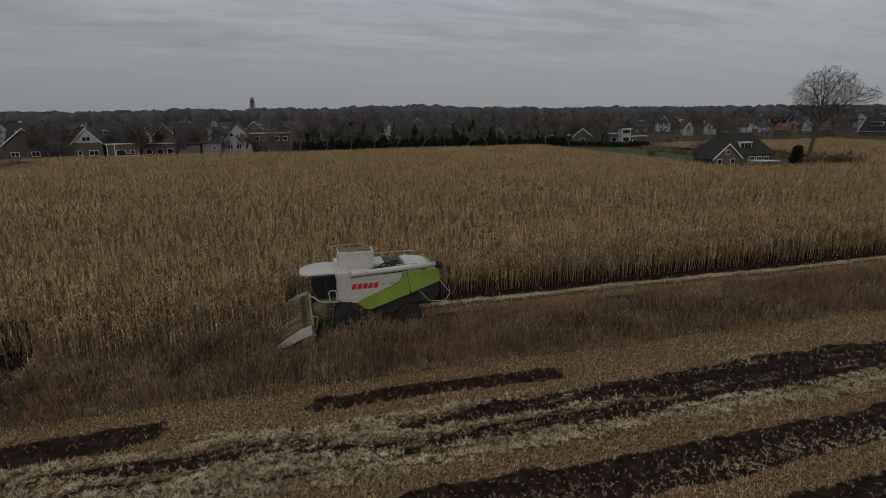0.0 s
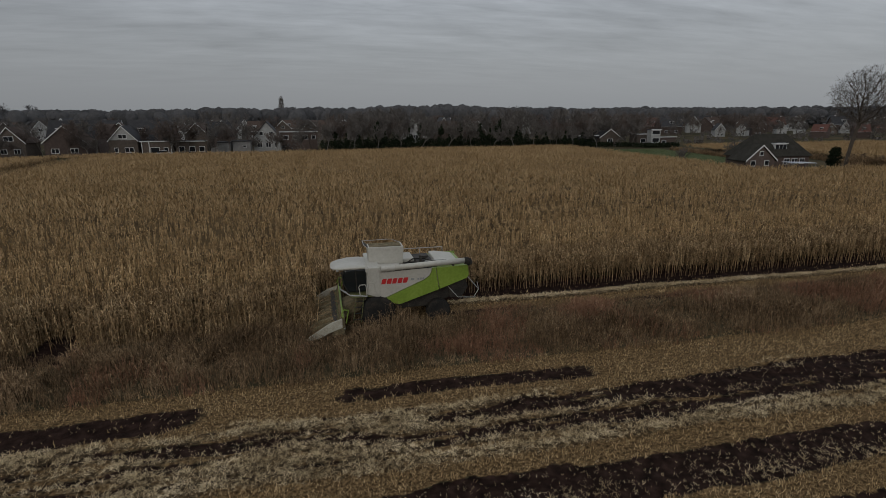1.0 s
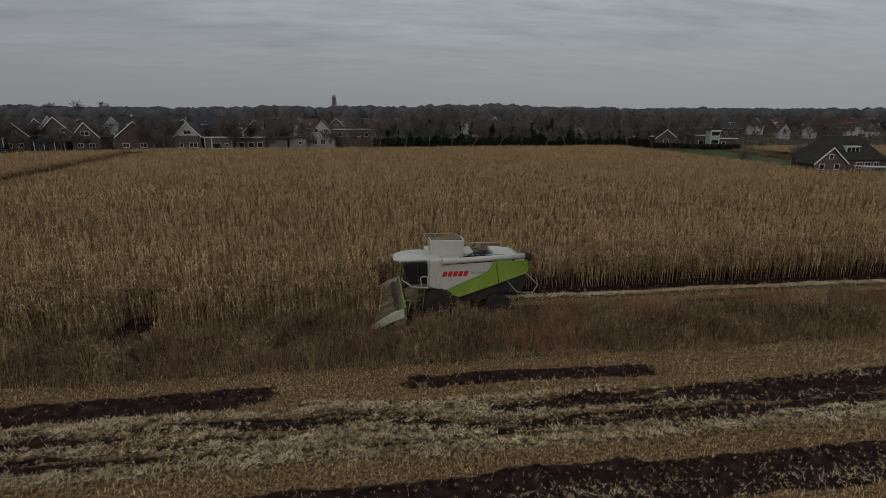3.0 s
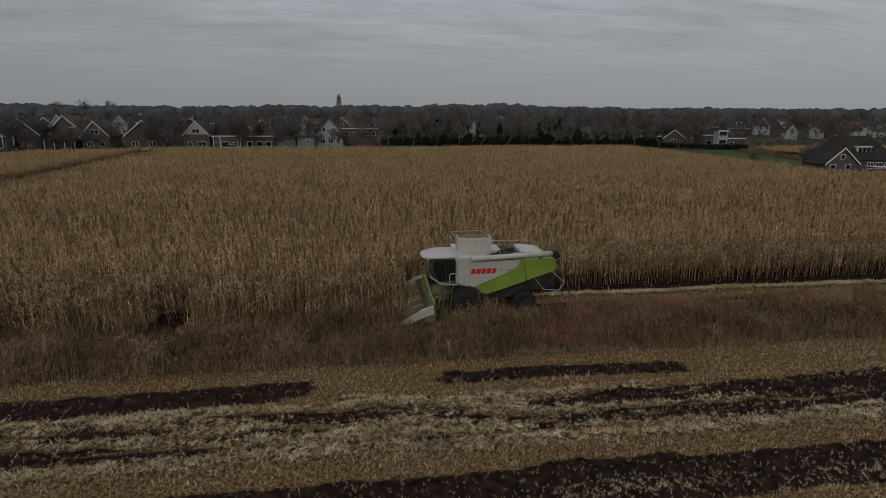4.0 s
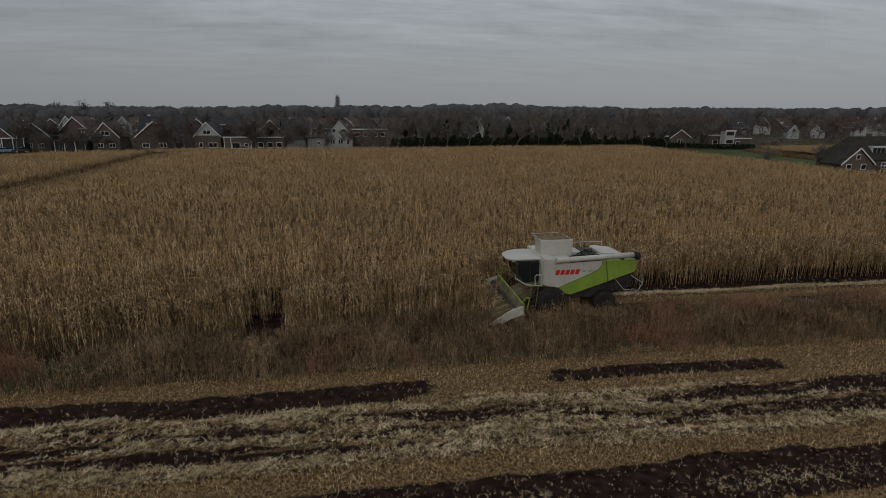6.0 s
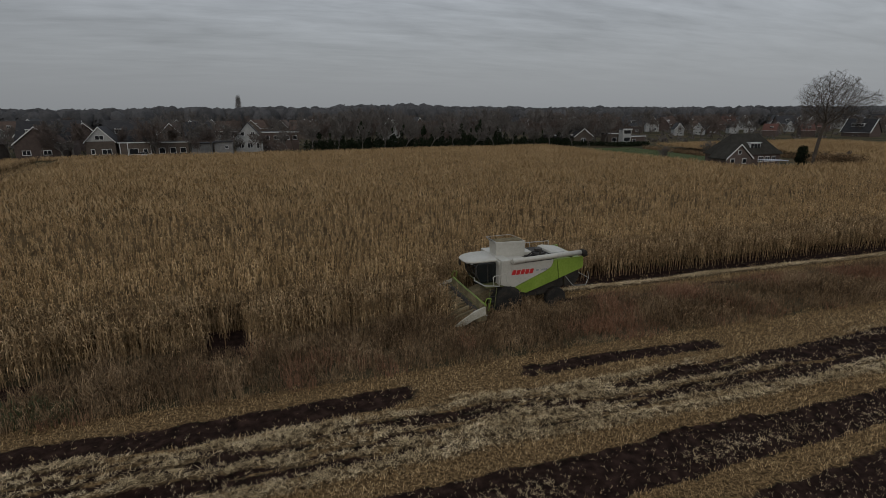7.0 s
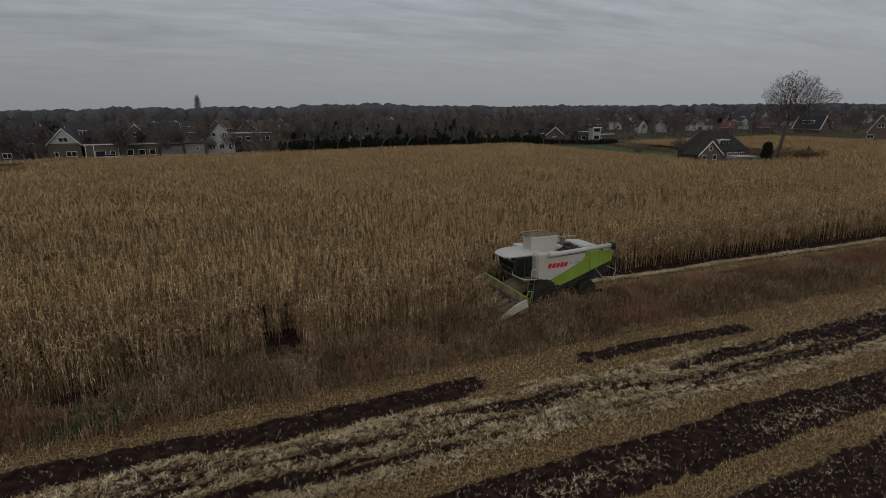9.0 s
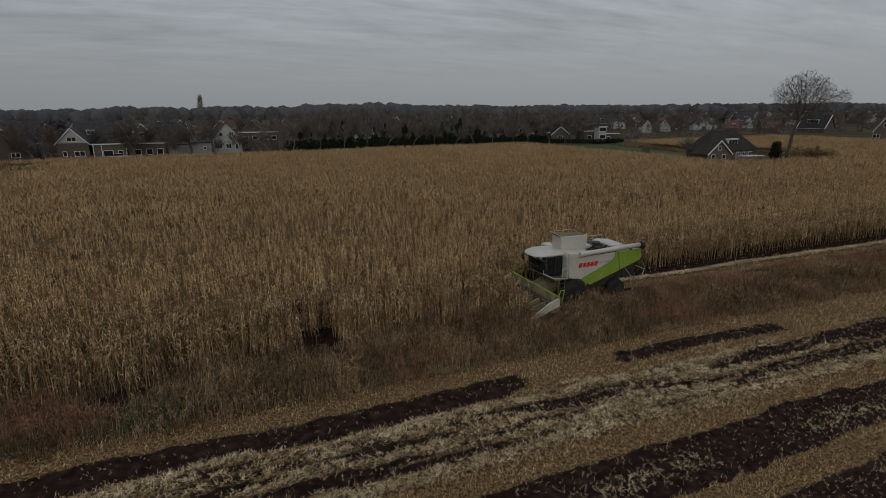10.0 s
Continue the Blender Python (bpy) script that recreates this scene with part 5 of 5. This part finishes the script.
# ---- houses ----
def house(loc, w, d, eave, ridge, axis="y", wall="brick", roof="tile_dark", label="", upper=None, windows=(), dormers=(), hip=None, name="house", rz=0.0, chimney=None, verge=False, barge=True, door=None, group="village houses", over=0.35):
    """A gabled house; loc is the middle of its front at ground level, it reaches back to +y. axis: the ridge's way."""
    t = thing(name, loc, label or "brick village house with a dark tiled roof", "house", group, rz=rz)
    t.scale = (1.07, 1.0, 1.0)
    if axis == "y":
        body = prism(bmesh.new(), [(-w / 2, -0.05), (w / 2, -0.05), (w / 2, eave), (0, ridge - 0.05), (-w / 2, eave)], 0, d)
    else:
        if hip:
            body = boxed(-w / 2, w / 2, 0, d, -0.05, eave)
        else:
            body = prism(bmesh.new(), [(0, -0.05), (d, -0.05), (d, eave), (d / 2, ridge - 0.05), (0, eave)], -w / 2, w / 2, "x")
    wall_ob = part("wall", body, M[wall], t)
    th = 0.22
    bm = bmesh.new()
    if axis == "y":
        sl = (ridge - eave) / (w / 2)
        for s in (-1, 1):
            prism(bm, [(0, ridge), (s * (w / 2 + over), eave - sl * over), (s * (w / 2 + over), eave - sl * over + th), (0, ridge + th)], -over, d + over)
    elif hip:
        e, ww, dd = eave - 0.05, w / 2 + over, over
        lo = [(-ww, -dd, e), (ww, -dd, e), (ww, d + dd, e), (-ww, d + dd, e)]
        b4 = [bm.verts.new(p) for p in lo]
        r1_, r2_ = bm.verts.new((-w / 2 + hip[0], d / 2, ridge)), bm.verts.new((w / 2 - hip[1], d / 2, ridge))
        for f in ((b4[0], b4[1], r2_, r1_), (b4[1], b4[2], r2_), (b4[2], b4[3], r1_, r2_), (b4[3], b4[0], r1_), (b4[3], b4[2], b4[1], b4[0])):
            bm.faces.new(f)
    else:
        sl = (ridge - eave) / (d / 2)
        for y0, s in ((d / 2, -1), (d / 2, 1)):
            prism(bm, [(y0, ridge), (y0 + s * (d / 2 + over), eave - sl * over), (y0 + s * (d / 2 + over), eave - sl * over + th), (y0, ridge + th)], -w / 2 - over, w / 2 + over, "x")
    roof_ob = part("roof", bm, M[roof], t)
    if barge and axis == "y":
        sl = (ridge - eave) / (w / 2)
        for s in (-1, 1):
            x1 = s * (w / 2 + over)
            part("bargeboard", prism(bmesh.new(), [(0, ridge + th), (x1, eave - sl * over + th), (x1, eave - sl * over - 0.12), (0, ridge - 0.12)], -over - 0.06, -over), M["trim_white"], t, "white bargeboard")
    if verge:
        sl = (ridge - eave) / (d / 2)
        for s in (-1, 1):
            x1 = s * (w / 2 + over)
            part("verge_board", prism(bmesh.new(), [(d / 2, ridge + th + 0.03), (-over, eave - sl * over + th + 0.03), (-over, eave - sl * over - 0.1), (d / 2, ridge - 0.1)], x1, x1 + s * 0.3, "x"), M["trim_white"], t, "white verge board")
    if axis == "x" and not hip:
        part("gutter", boxed(-w / 2 - over, w / 2 + over, -over - 0.12, -over, eave - (ridge - eave) / (d / 2) * over - 0.06, eave - (ridge - eave) / (d / 2) * over + 0.08), M["trim_white"], t, "white gutter")
    if upper and axis == "y":
        z0 = eave + 0.1
        hw = (w / 2) * (ridge - z0) / (ridge - eave) - 0.15
        part("gable_cladding", prism(bmesh.new(), [(-hw, z0), (hw, z0), (0, ridge - 0.2)], -0.05, -0.003), M[upper], t, "white clad upper gable")
    for x, z, ww, hh in windows:
        fr = part("window", boxed(x - ww / 2, x + ww / 2, -0.10, -0.055 if upper else -0.003, z, z + hh), M["trim_white"], t, "white framed window")
        cols = 2 if ww > 1.2 else 1
        for c in range(cols):
            a = x - ww / 2 + 0.12 + c * (ww - 0.12) / cols
            part("pane", boxed(a, a + (ww - 0.12) / cols - 0.12, -0.115, -0.102, z + 0.12, z + hh - 0.12), M["pane"], fr)
    if door:
        part("door", boxed(door - 0.5, door + 0.5, -0.08, -0.003, 0, 2.1), M["tile_dark"], t, "dark front door")
    for x, z, ww, hh in dormers:
        y0 = (z - eave) / (ridge - eave) * (d / 2) if axis == "x" else 0.6
        dm = part("dormer", boxed(x - ww / 2, x + ww / 2, y0 - 0.1, y0 + 2.2, z, z + hh), M["trim_white"], t, "white dormer")
        part("dormer_roof", boxed(x - ww / 2 - 0.15, x + ww / 2 + 0.15, y0 - 0.3, y0 + 2.3, z + hh, z + hh + 0.18), M["trim_white"], dm)
        n_ = max(1, round(ww / 1.1))
        for c in range(n_):
            a = x - ww / 2 + 0.12 + c * (ww - 0.12) / n_
            part("pane", boxed(a, a + (ww - 0.12) / n_ - 0.12, y0 - 0.13, y0 - 0.102, z + 0.2, z + hh - 0.12), M["pane"], dm)
    if chimney:
        part("chimney", boxed(chimney - 0.35, chimney + 0.35, d / 2 - 0.35, d / 2 + 0.35, ridge - 0.6, ridge + 0.9), M["brick"], t)
    return t


def low_building(loc, w, d, h, wall, label, name="garage", fascia=True, openings=(), posts=()):
    t = thing(name, loc, label, "building", "sheds and garages")
    t.scale = (1.07, 1.0, 1.0)
    part("wall", boxed(-w / 2, w / 2, 0, d, -0.05, h - 0.25), M[wall], t)
    part("roof", boxed(-w / 2 - 0.25, w / 2 + 0.25, -0.3, d + 0.25, h - 0.25, h), M["tile_dark"], t, "dark flat roof")
    if fascia:
        part("fascia", boxed(-w / 2 - 0.28, w / 2 + 0.28, -0.34, -0.303, h - 0.28, h + 0.02), M["trim_white"], t, "white roof edge")
    for x, z, ww, hh in openings:
        fr = part("window", boxed(x - ww / 2, x + ww / 2, -0.08, -0.003, z, z + hh), M["trim_white"], t, "white framed window")
        part("pane", boxed(x - ww / 2 + 0.12, x + ww / 2 - 0.12, -0.095, -0.082, z + 0.12, z + hh - 0.12), M["pane"], fr)
    for x in posts:
        part("post", boxed(x - 0.09, x + 0.09, -0.29, -0.11, -0.05, h - 0.255), M["trim_white"], t, "white post")
    return t


W2 = ((-1.3, 1.0, 1.3, 1.4), (1.6, 1.0, 1.5, 1.4), (0, 4.9, 1.8, 1.3))
house((-123.9, 183.7, 0), 10, 9, 4.3, 9.4, windows=W2, label="brick gabled house with white bargeboards")
# solid carport block; its dark walls stand for the shade inside
low_building((-118, 182.6, 0), 6.0, 5, 4.2, "tile_dark", "carport with a white roof edge, inside shade as dark walls", "carport", True, posts=(-2.8, 0.0, 2.8))
house((-112.2, 203.1, 0), 7, 8, 5.5, 10.4, wall="white_wall", label="white gabled house behind the front row")
house((-113.2, 184.8, 0), 8.2, 9, 4.6, 8.6, windows=W2, label="brick house with a white edged gable", chimney=None)
house((-104, 190.2, 0), 11, 9, 4.4, 10.2, roof="tile_brown", windows=((2.0, 5.4, 1.6, 1.3),), label="brick house under a tall brown roof")
# closed box behind the posts, dark walls in place of a shaded interior
low_building((-102, 182.1, 0), 8.5, 5.5, 3.3, "tile_dark", "carport with posts, inside shade as dark solid walls", "carport", False, posts=(-4, -1.4, 1.4, 4))
house((-92.3, 183.7, 0), 7.4, 9, 4.3, 8.6, wall="brick_grey", roof="tile_brown", windows=((-1.6, 1.0, 1.6, 1.4), (1.6, 1.0, 1.6, 1.4), (0, 4.7, 2.4, 1.4)), label="brown brick gabled house with white bargeboards")
house((-86, 204.2, 0), 8.5, 9, 5.8, 10.9, wall="grey_wall", label="grey gabled house in the second row", windows=((0, 6.0, 1.4, 1.4),))
house((-78.6, 191.2, 0), 13, 8, 5.0, 10.3, "x", dormers=((-2.6, 6.4, 3.2, 1.6),), label="house with a steep dark roof and white dormer")
house((-78, 183.7, 0), 10.4, 8, 4.3, 8.9, windows=((-2.6, 1.0, 2.0, 1.4), (2.2, 1.0, 2.0, 1.4)), wall="brick", roof="tile_brown", label="brick front gable below a steep dark roof")
house((-55.9, 188, 0), 12, 8.5, 4.6, 10.3, "x", dormers=((-2.2, 6.6, 1.8, 1.3),), label="house with a broad dark tiled roof")
house((-61.6, 181.5, 0), 7.2, 8, 4.6, 8.7, upper="white_wall", windows=((0, 5.1, 2.2, 1.3), (1.4, 1.0, 2.4, 1.5), (-1.9, 1.0, 1.0, 1.5)), wall="brick_grey", label="brick house with a white upper gable")
low_building((-52.7, 182.1, 0), 8.0, 6, 4.3, "brick_grey", "low brick garage with white posts", openings=((-0.5, 0.6, 2.4, 1.8), (2.4, 0.8, 1.2, 1.5)), posts=(-3.8, -1.9, 3.8))
low_building((-42.9, 182.1, 0), 8.5, 6, 4.2, "brick_grey", "low brick building with white window frames", openings=((-2.6, 0.8, 1.6, 1.7), (0.2, 0.8, 1.6, 1.7), (2.8, 0.8, 1.6, 1.7)))
low_building((-34.8, 184.2, 0), 5.5, 5, 3.6, "grey_wall", "grey boarded garden shed", "shed", False)
low_building((-28.6, 185.3, 0), 5.0, 5, 3.9, "grey_wall", "long grey boarded garden shed", "shed", False, openings=((0.8, 1.6, 1.0, 0.9),))
house((-21.1, 190.2, 0), 8.0, 9, 4.5, 9.5, wall="white_wall", windows=((-1.6, 5.3, 1.1, 1.3), (1.3, 5.3, 1.3, 1.3), (-2.2, 1.4, 1.5, 1.6), (0.3, 1.4, 1.6, 1.6), (2.6, 1.2, 0.9, 1.8)), label="white painted gabled house", barge=False)
low_building((-11.1, 195.6, 0), 11.5, 8, 6.3, "brick", "long flat roofed brick building with pale edge", "flat_roofed_house", openings=((-4, 3.6, 1.8, 1.4), (-1, 3.6, 1.8, 1.4), (2, 3.6, 1.8, 1.4), (4.6, 3.6, 1.4, 1.4)))
house((34, 229, 0), 6.2, 9, 5.2, 10.2, wall="white_wall", windows=((0, 5.8, 2.0, 1.4), (1.5, 2.0, 1.6, 1.5)), label="white gabled house behind the hedge")
house((48.9, 233.4, 0), 7.4, 9, 4.6, 10.3, roof="tile_dark", windows=((0, 5.6, 1.6, 1.4),), label="dark gabled house with white bargeboards")
house((60.7, 222.6, 0), 7.0, 9, 4.6, 9.2, roof="tile_brown", windows=((0, 5.2, 1.8, 1.4),), label="brown roofed house with white edged gable")
house((100.7, 184.8, 0), 7.5, 8, 3.2, 6.0, wall="brick_grey", label="small brick gabled house by the pasture", windows=((0, 1.2, 2, 1.4),))
low_building((92.1, 186.9, 0), 9, 5, 3.9, "tile_dark", "long dark garden building with pale edge", "shed")
low_building((113.7, 183.7, 0), 5, 5, 4.3, "brick_grey", "flat roofed garage with a white edge", openings=((0, 1, 2, 1.5),))
t_ = low_building((112, 173.4, 0), 3.4, 2.6, 6.2, "white_wall", "narrow white house with two window bands", "flat_roofed_house", openings=((0, 4.3, 3.0, 1.5), (0, 1.6, 2.6, 1.6)))
low_building((119.1, 177.2, 0), 7, 6, 3.4, "brick", "low brick garage near the maize", openings=((-1, 0.8, 1.6, 1.4),))
house((259, 195, 0), 12.6, 8, 2.5, 8.4, "x", rz=-88, verge=True, dormers=((-0.3, 4.6, 5.4, 1.7),), label="low house with a black roof and long white dormer")
house((208, 131, 0), 6.8, 9, 3.6, 9.6, rz=-58, wall="brick", label="red brick gabled house with white bargeboards", windows=((0, 5, 2, 1.5), (-2.5, 1, 2, 1.5)))
# more of the village, row behind row
models = [house((300 + 20 * k, -300, 0), *a, label=l, **kw) for k, (a, l, kw) in enumerate((
    ((9, 9, 4.8, 9.4), "brick village house with white bargeboards", dict(windows=W2)),
    ((8, 9, 5.0, 9.6), "white rendered village house", dict(wall="white_wall", windows=W2)),
    ((12, 8.5, 4.6, 9.2, "x"), "brick village house with a white dormer", dict(dormers=((0.5, 5.8, 2.4, 1.4),), windows=((-3, 1, 1.8, 1.4), (2.5, 1, 1.8, 1.4)))),
    ((11, 8.5, 4.4, 8.8, "x"), "brown roofed village house", dict(roof="tile_brown", dormers=((-1.5, 5.4, 1.8, 1.3),), windows=((-3, 1, 1.8, 1.4), (2.5, 1, 1.8, 1.4)))),
    ((9, 9, 4.6, 9.0), "grey village house with a brown roof", dict(wall="brick_grey", roof="tile_brown", windows=W2)),
    ((10, 8.5, 4.6, 9.0, "x"), "village house with an orange red roof", dict(roof="tile_red", dormers=((1.0, 5.8, 2.0, 1.3),)))))]
hs, placed, used = random.Random(131), [], set()
tries = 0
while len(placed) < 110 and tries < 4000:
    tries += 1
    y = hs.uniform(196, 335)
    x = hs.uniform(-0.8, 1.9) * y
    if any(abs(x - a) < 12 and abs(y - b) < 12 for a, b in placed) or (24 < x < 62 and y < 230) or (x > -6 and y < 252):
        continue
    if 170 < x < 292 and y < 250:
        continue
    placed.append((x, y))
    k = hs.choices(range(6), (4, 3.0 if x < 60 else 7.0, 3, 2.2, 3.5, 1.4 if 170 < x < 330 else 0.3))[0]
    x, y = outward(x, y)
    m = pose(x, y, 0, 0, 0, -40 * x / y + hs.choice((0, 0, 0, 90)) + hs.uniform(-25, 25))
    if k not in used:
        used.add(k)
        models[k].matrix_basis = m
    else:
        copy_thing(models[k], m)
for x, y, rz, k in ((178, 222, -20, 1), (193, 226, -55, 1), (206, 230, -30, 0), (222, 232, -25, 1), (236, 236, -60, 1), (252, 232, -35, 4), (268, 238, -40, 1), (286, 232, -50, 5), (220, 188, -30, 5), (207, 197, -62, 5)):
    c = copy_thing(models[k], pose(*outward(x, y), 0, 0, 0, rz))
    c.scale = (0.62, 0.62, 0.68)
for k in range(26):
    c = copy_thing(back[rt.randrange(6)], pose(*outward(170 + 4.8 * k + rt.uniform(-2, 2), 212 + rt.uniform(-5, 7)), 0, 0, 0, rt.uniform(0, 360)))
    s = rt.uniform(0.5, 0.85)
    c.scale = (s, s, s)
# the farmhouse by the field
farm = house((88.1, 94.2, 0), 15.0, 7.6, 3.0, 7.6, "x", wall="brick", roof="thatch", hip=(3.4, 3.4), name="farmhouse", label="brick farmhouse with a hipped dark thatched roof", group="", over=0.5,
             windows=((1.6, 1.2, 1.5, 1.3), (3.6, 1.2, 1.5, 1.3), (5.6, 1.2, 1.3, 1.3)), dormers=((0.6, 4.2, 3.0, 1.3),))
GX0 = -6.9
w_ = 7.0
part("front_gable", prism(bmesh.new(), [(GX0 - w_ / 2, -0.05), (GX0 + w_ / 2, -0.05), (GX0 + w_ / 2, 2.5), (GX0, 5.35), (GX0 - w_ / 2, 2.5)], -2.0, 2.6), M["brick"], farm, "brick front gable")
bm = bmesh.new()
for s in (-1, 1):
    prism(bm, [(GX0, 5.42), (GX0 + s * 3.95, 2.2), (GX0 + s * 3.95, 2.42), (GX0, 5.64)], -2.3, 3.2)
part("gable_roof", bm, M["thatch"], farm)
for s in (-1, 1):
    part("bargeboard", prism(bmesh.new(), [(GX0, 5.66), (GX0 + s * 3.97, 2.44), (GX0 + s * 3.97, 2.12), (GX0, 5.34)], -2.4, -2.32), M["trim_white"], farm, "white bargeboard")
for x, z, ww, hh in ((GX0, 3.3, 1.0, 1.0), (GX0 - 1.9, 1.2, 1.2, 1.2), (GX0 + 1.5, 1.2, 1.2, 1.2)):
    fr = part("window", boxed(x - ww / 2, x + ww / 2, -2.08, -2.003, z, z + hh), M["trim_white"], farm, "white framed window")
    part("pane", boxed(x - ww / 2 + 0.12, x + ww / 2 - 0.12, -2.1, -2.082, z + 0.12, z + hh - 0.12), M["pane"], fr)
farm.scale = (0.95, 0.95, 0.96)
leanto = thing("garden_shelter", (88.6, 89.9, 0), "low garden shelter with a pale flat roof", "shelter")
part("roof", prism(bmesh.new(), [(-3.0, 1.95), (3.0, 1.75), (3.0, 1.87), (-3.0, 2.07)], -1.2, 1.4), material("pale_blue_sheet_roof", [(0.40, 0.42, 0.48), (0.52, 0.54, 0.60)], 0.5, scale=1.5), leanto)
for x in (-2.8, 2.8):
    for y in (-1.0, 1.2):
        part("post", boxed(x - 0.06, x + 0.06, y - 0.06, y + 0.06, -0.03, 1.83), M["grey_wall"], leanto)


# parked car at the end of the street
def car(loc, rz, paint, label):
    t = thing("car", loc, label, "car", rz=rz)
    part("body", prism(bmesh.new(), [(-2.05, 0.35), (2.05, 0.35), (2.1, 0.7), (1.9, 0.9), (1.0, 0.98), (-2.0, 0.95), (-2.1, 0.7)], -0.85, 0.85, bevel=0.06), paint, t)
    part("cabin", prism(bmesh.new(), [(1.0, 0.96), (0.35, 1.45), (-1.3, 1.47), (-1.95, 0.94)], -0.74, 0.74, bevel=0.06), M["pane"], t, "dark windows")
    part("car_roof", prism(bmesh.new(), [(0.3, 1.45), (-1.25, 1.47), (-1.3, 1.51), (0.25, 1.50)], -0.7, 0.7), paint, t)
    for x in (-1.25, 1.3):
        for y in (-0.8, 0.8):
            wl_ = part("wheel", lathe(bmesh.new(), [(0.2, -0.1), (0.32, -0.1), (0.32, 0.1), (0.2, 0.1)], 18, (x, y, 0.32)), M["rubber"], t)
            part("rim", lathe(bmesh.new(), [(0.03, -0.11), (0.19, -0.112), (0.19, 0.112), (0.03, 0.11)], 14, (x, y, 0.32)), M["steel_bright"], wl_)
    return t


blue = material("light_blue_car_paint", [(0.10, 0.20, 0.33), (0.16, 0.28, 0.42)], 0.3, scale=1, spec=0.5)
car((-118.9, 179.6, 0), 12, blue, "pale blue parked car in front of the carport")
car((-114.2, 180, 0), 5, M["tile_dark"], "black parked car in front of a house")
white_car = material("white_car_paint", [(0.42, 0.42, 0.42), (0.52, 0.52, 0.52)], 0.3, scale=1, spec=0.5)
car((-50, 180, 0), 0, white_car, "white parked car beside the low garage")
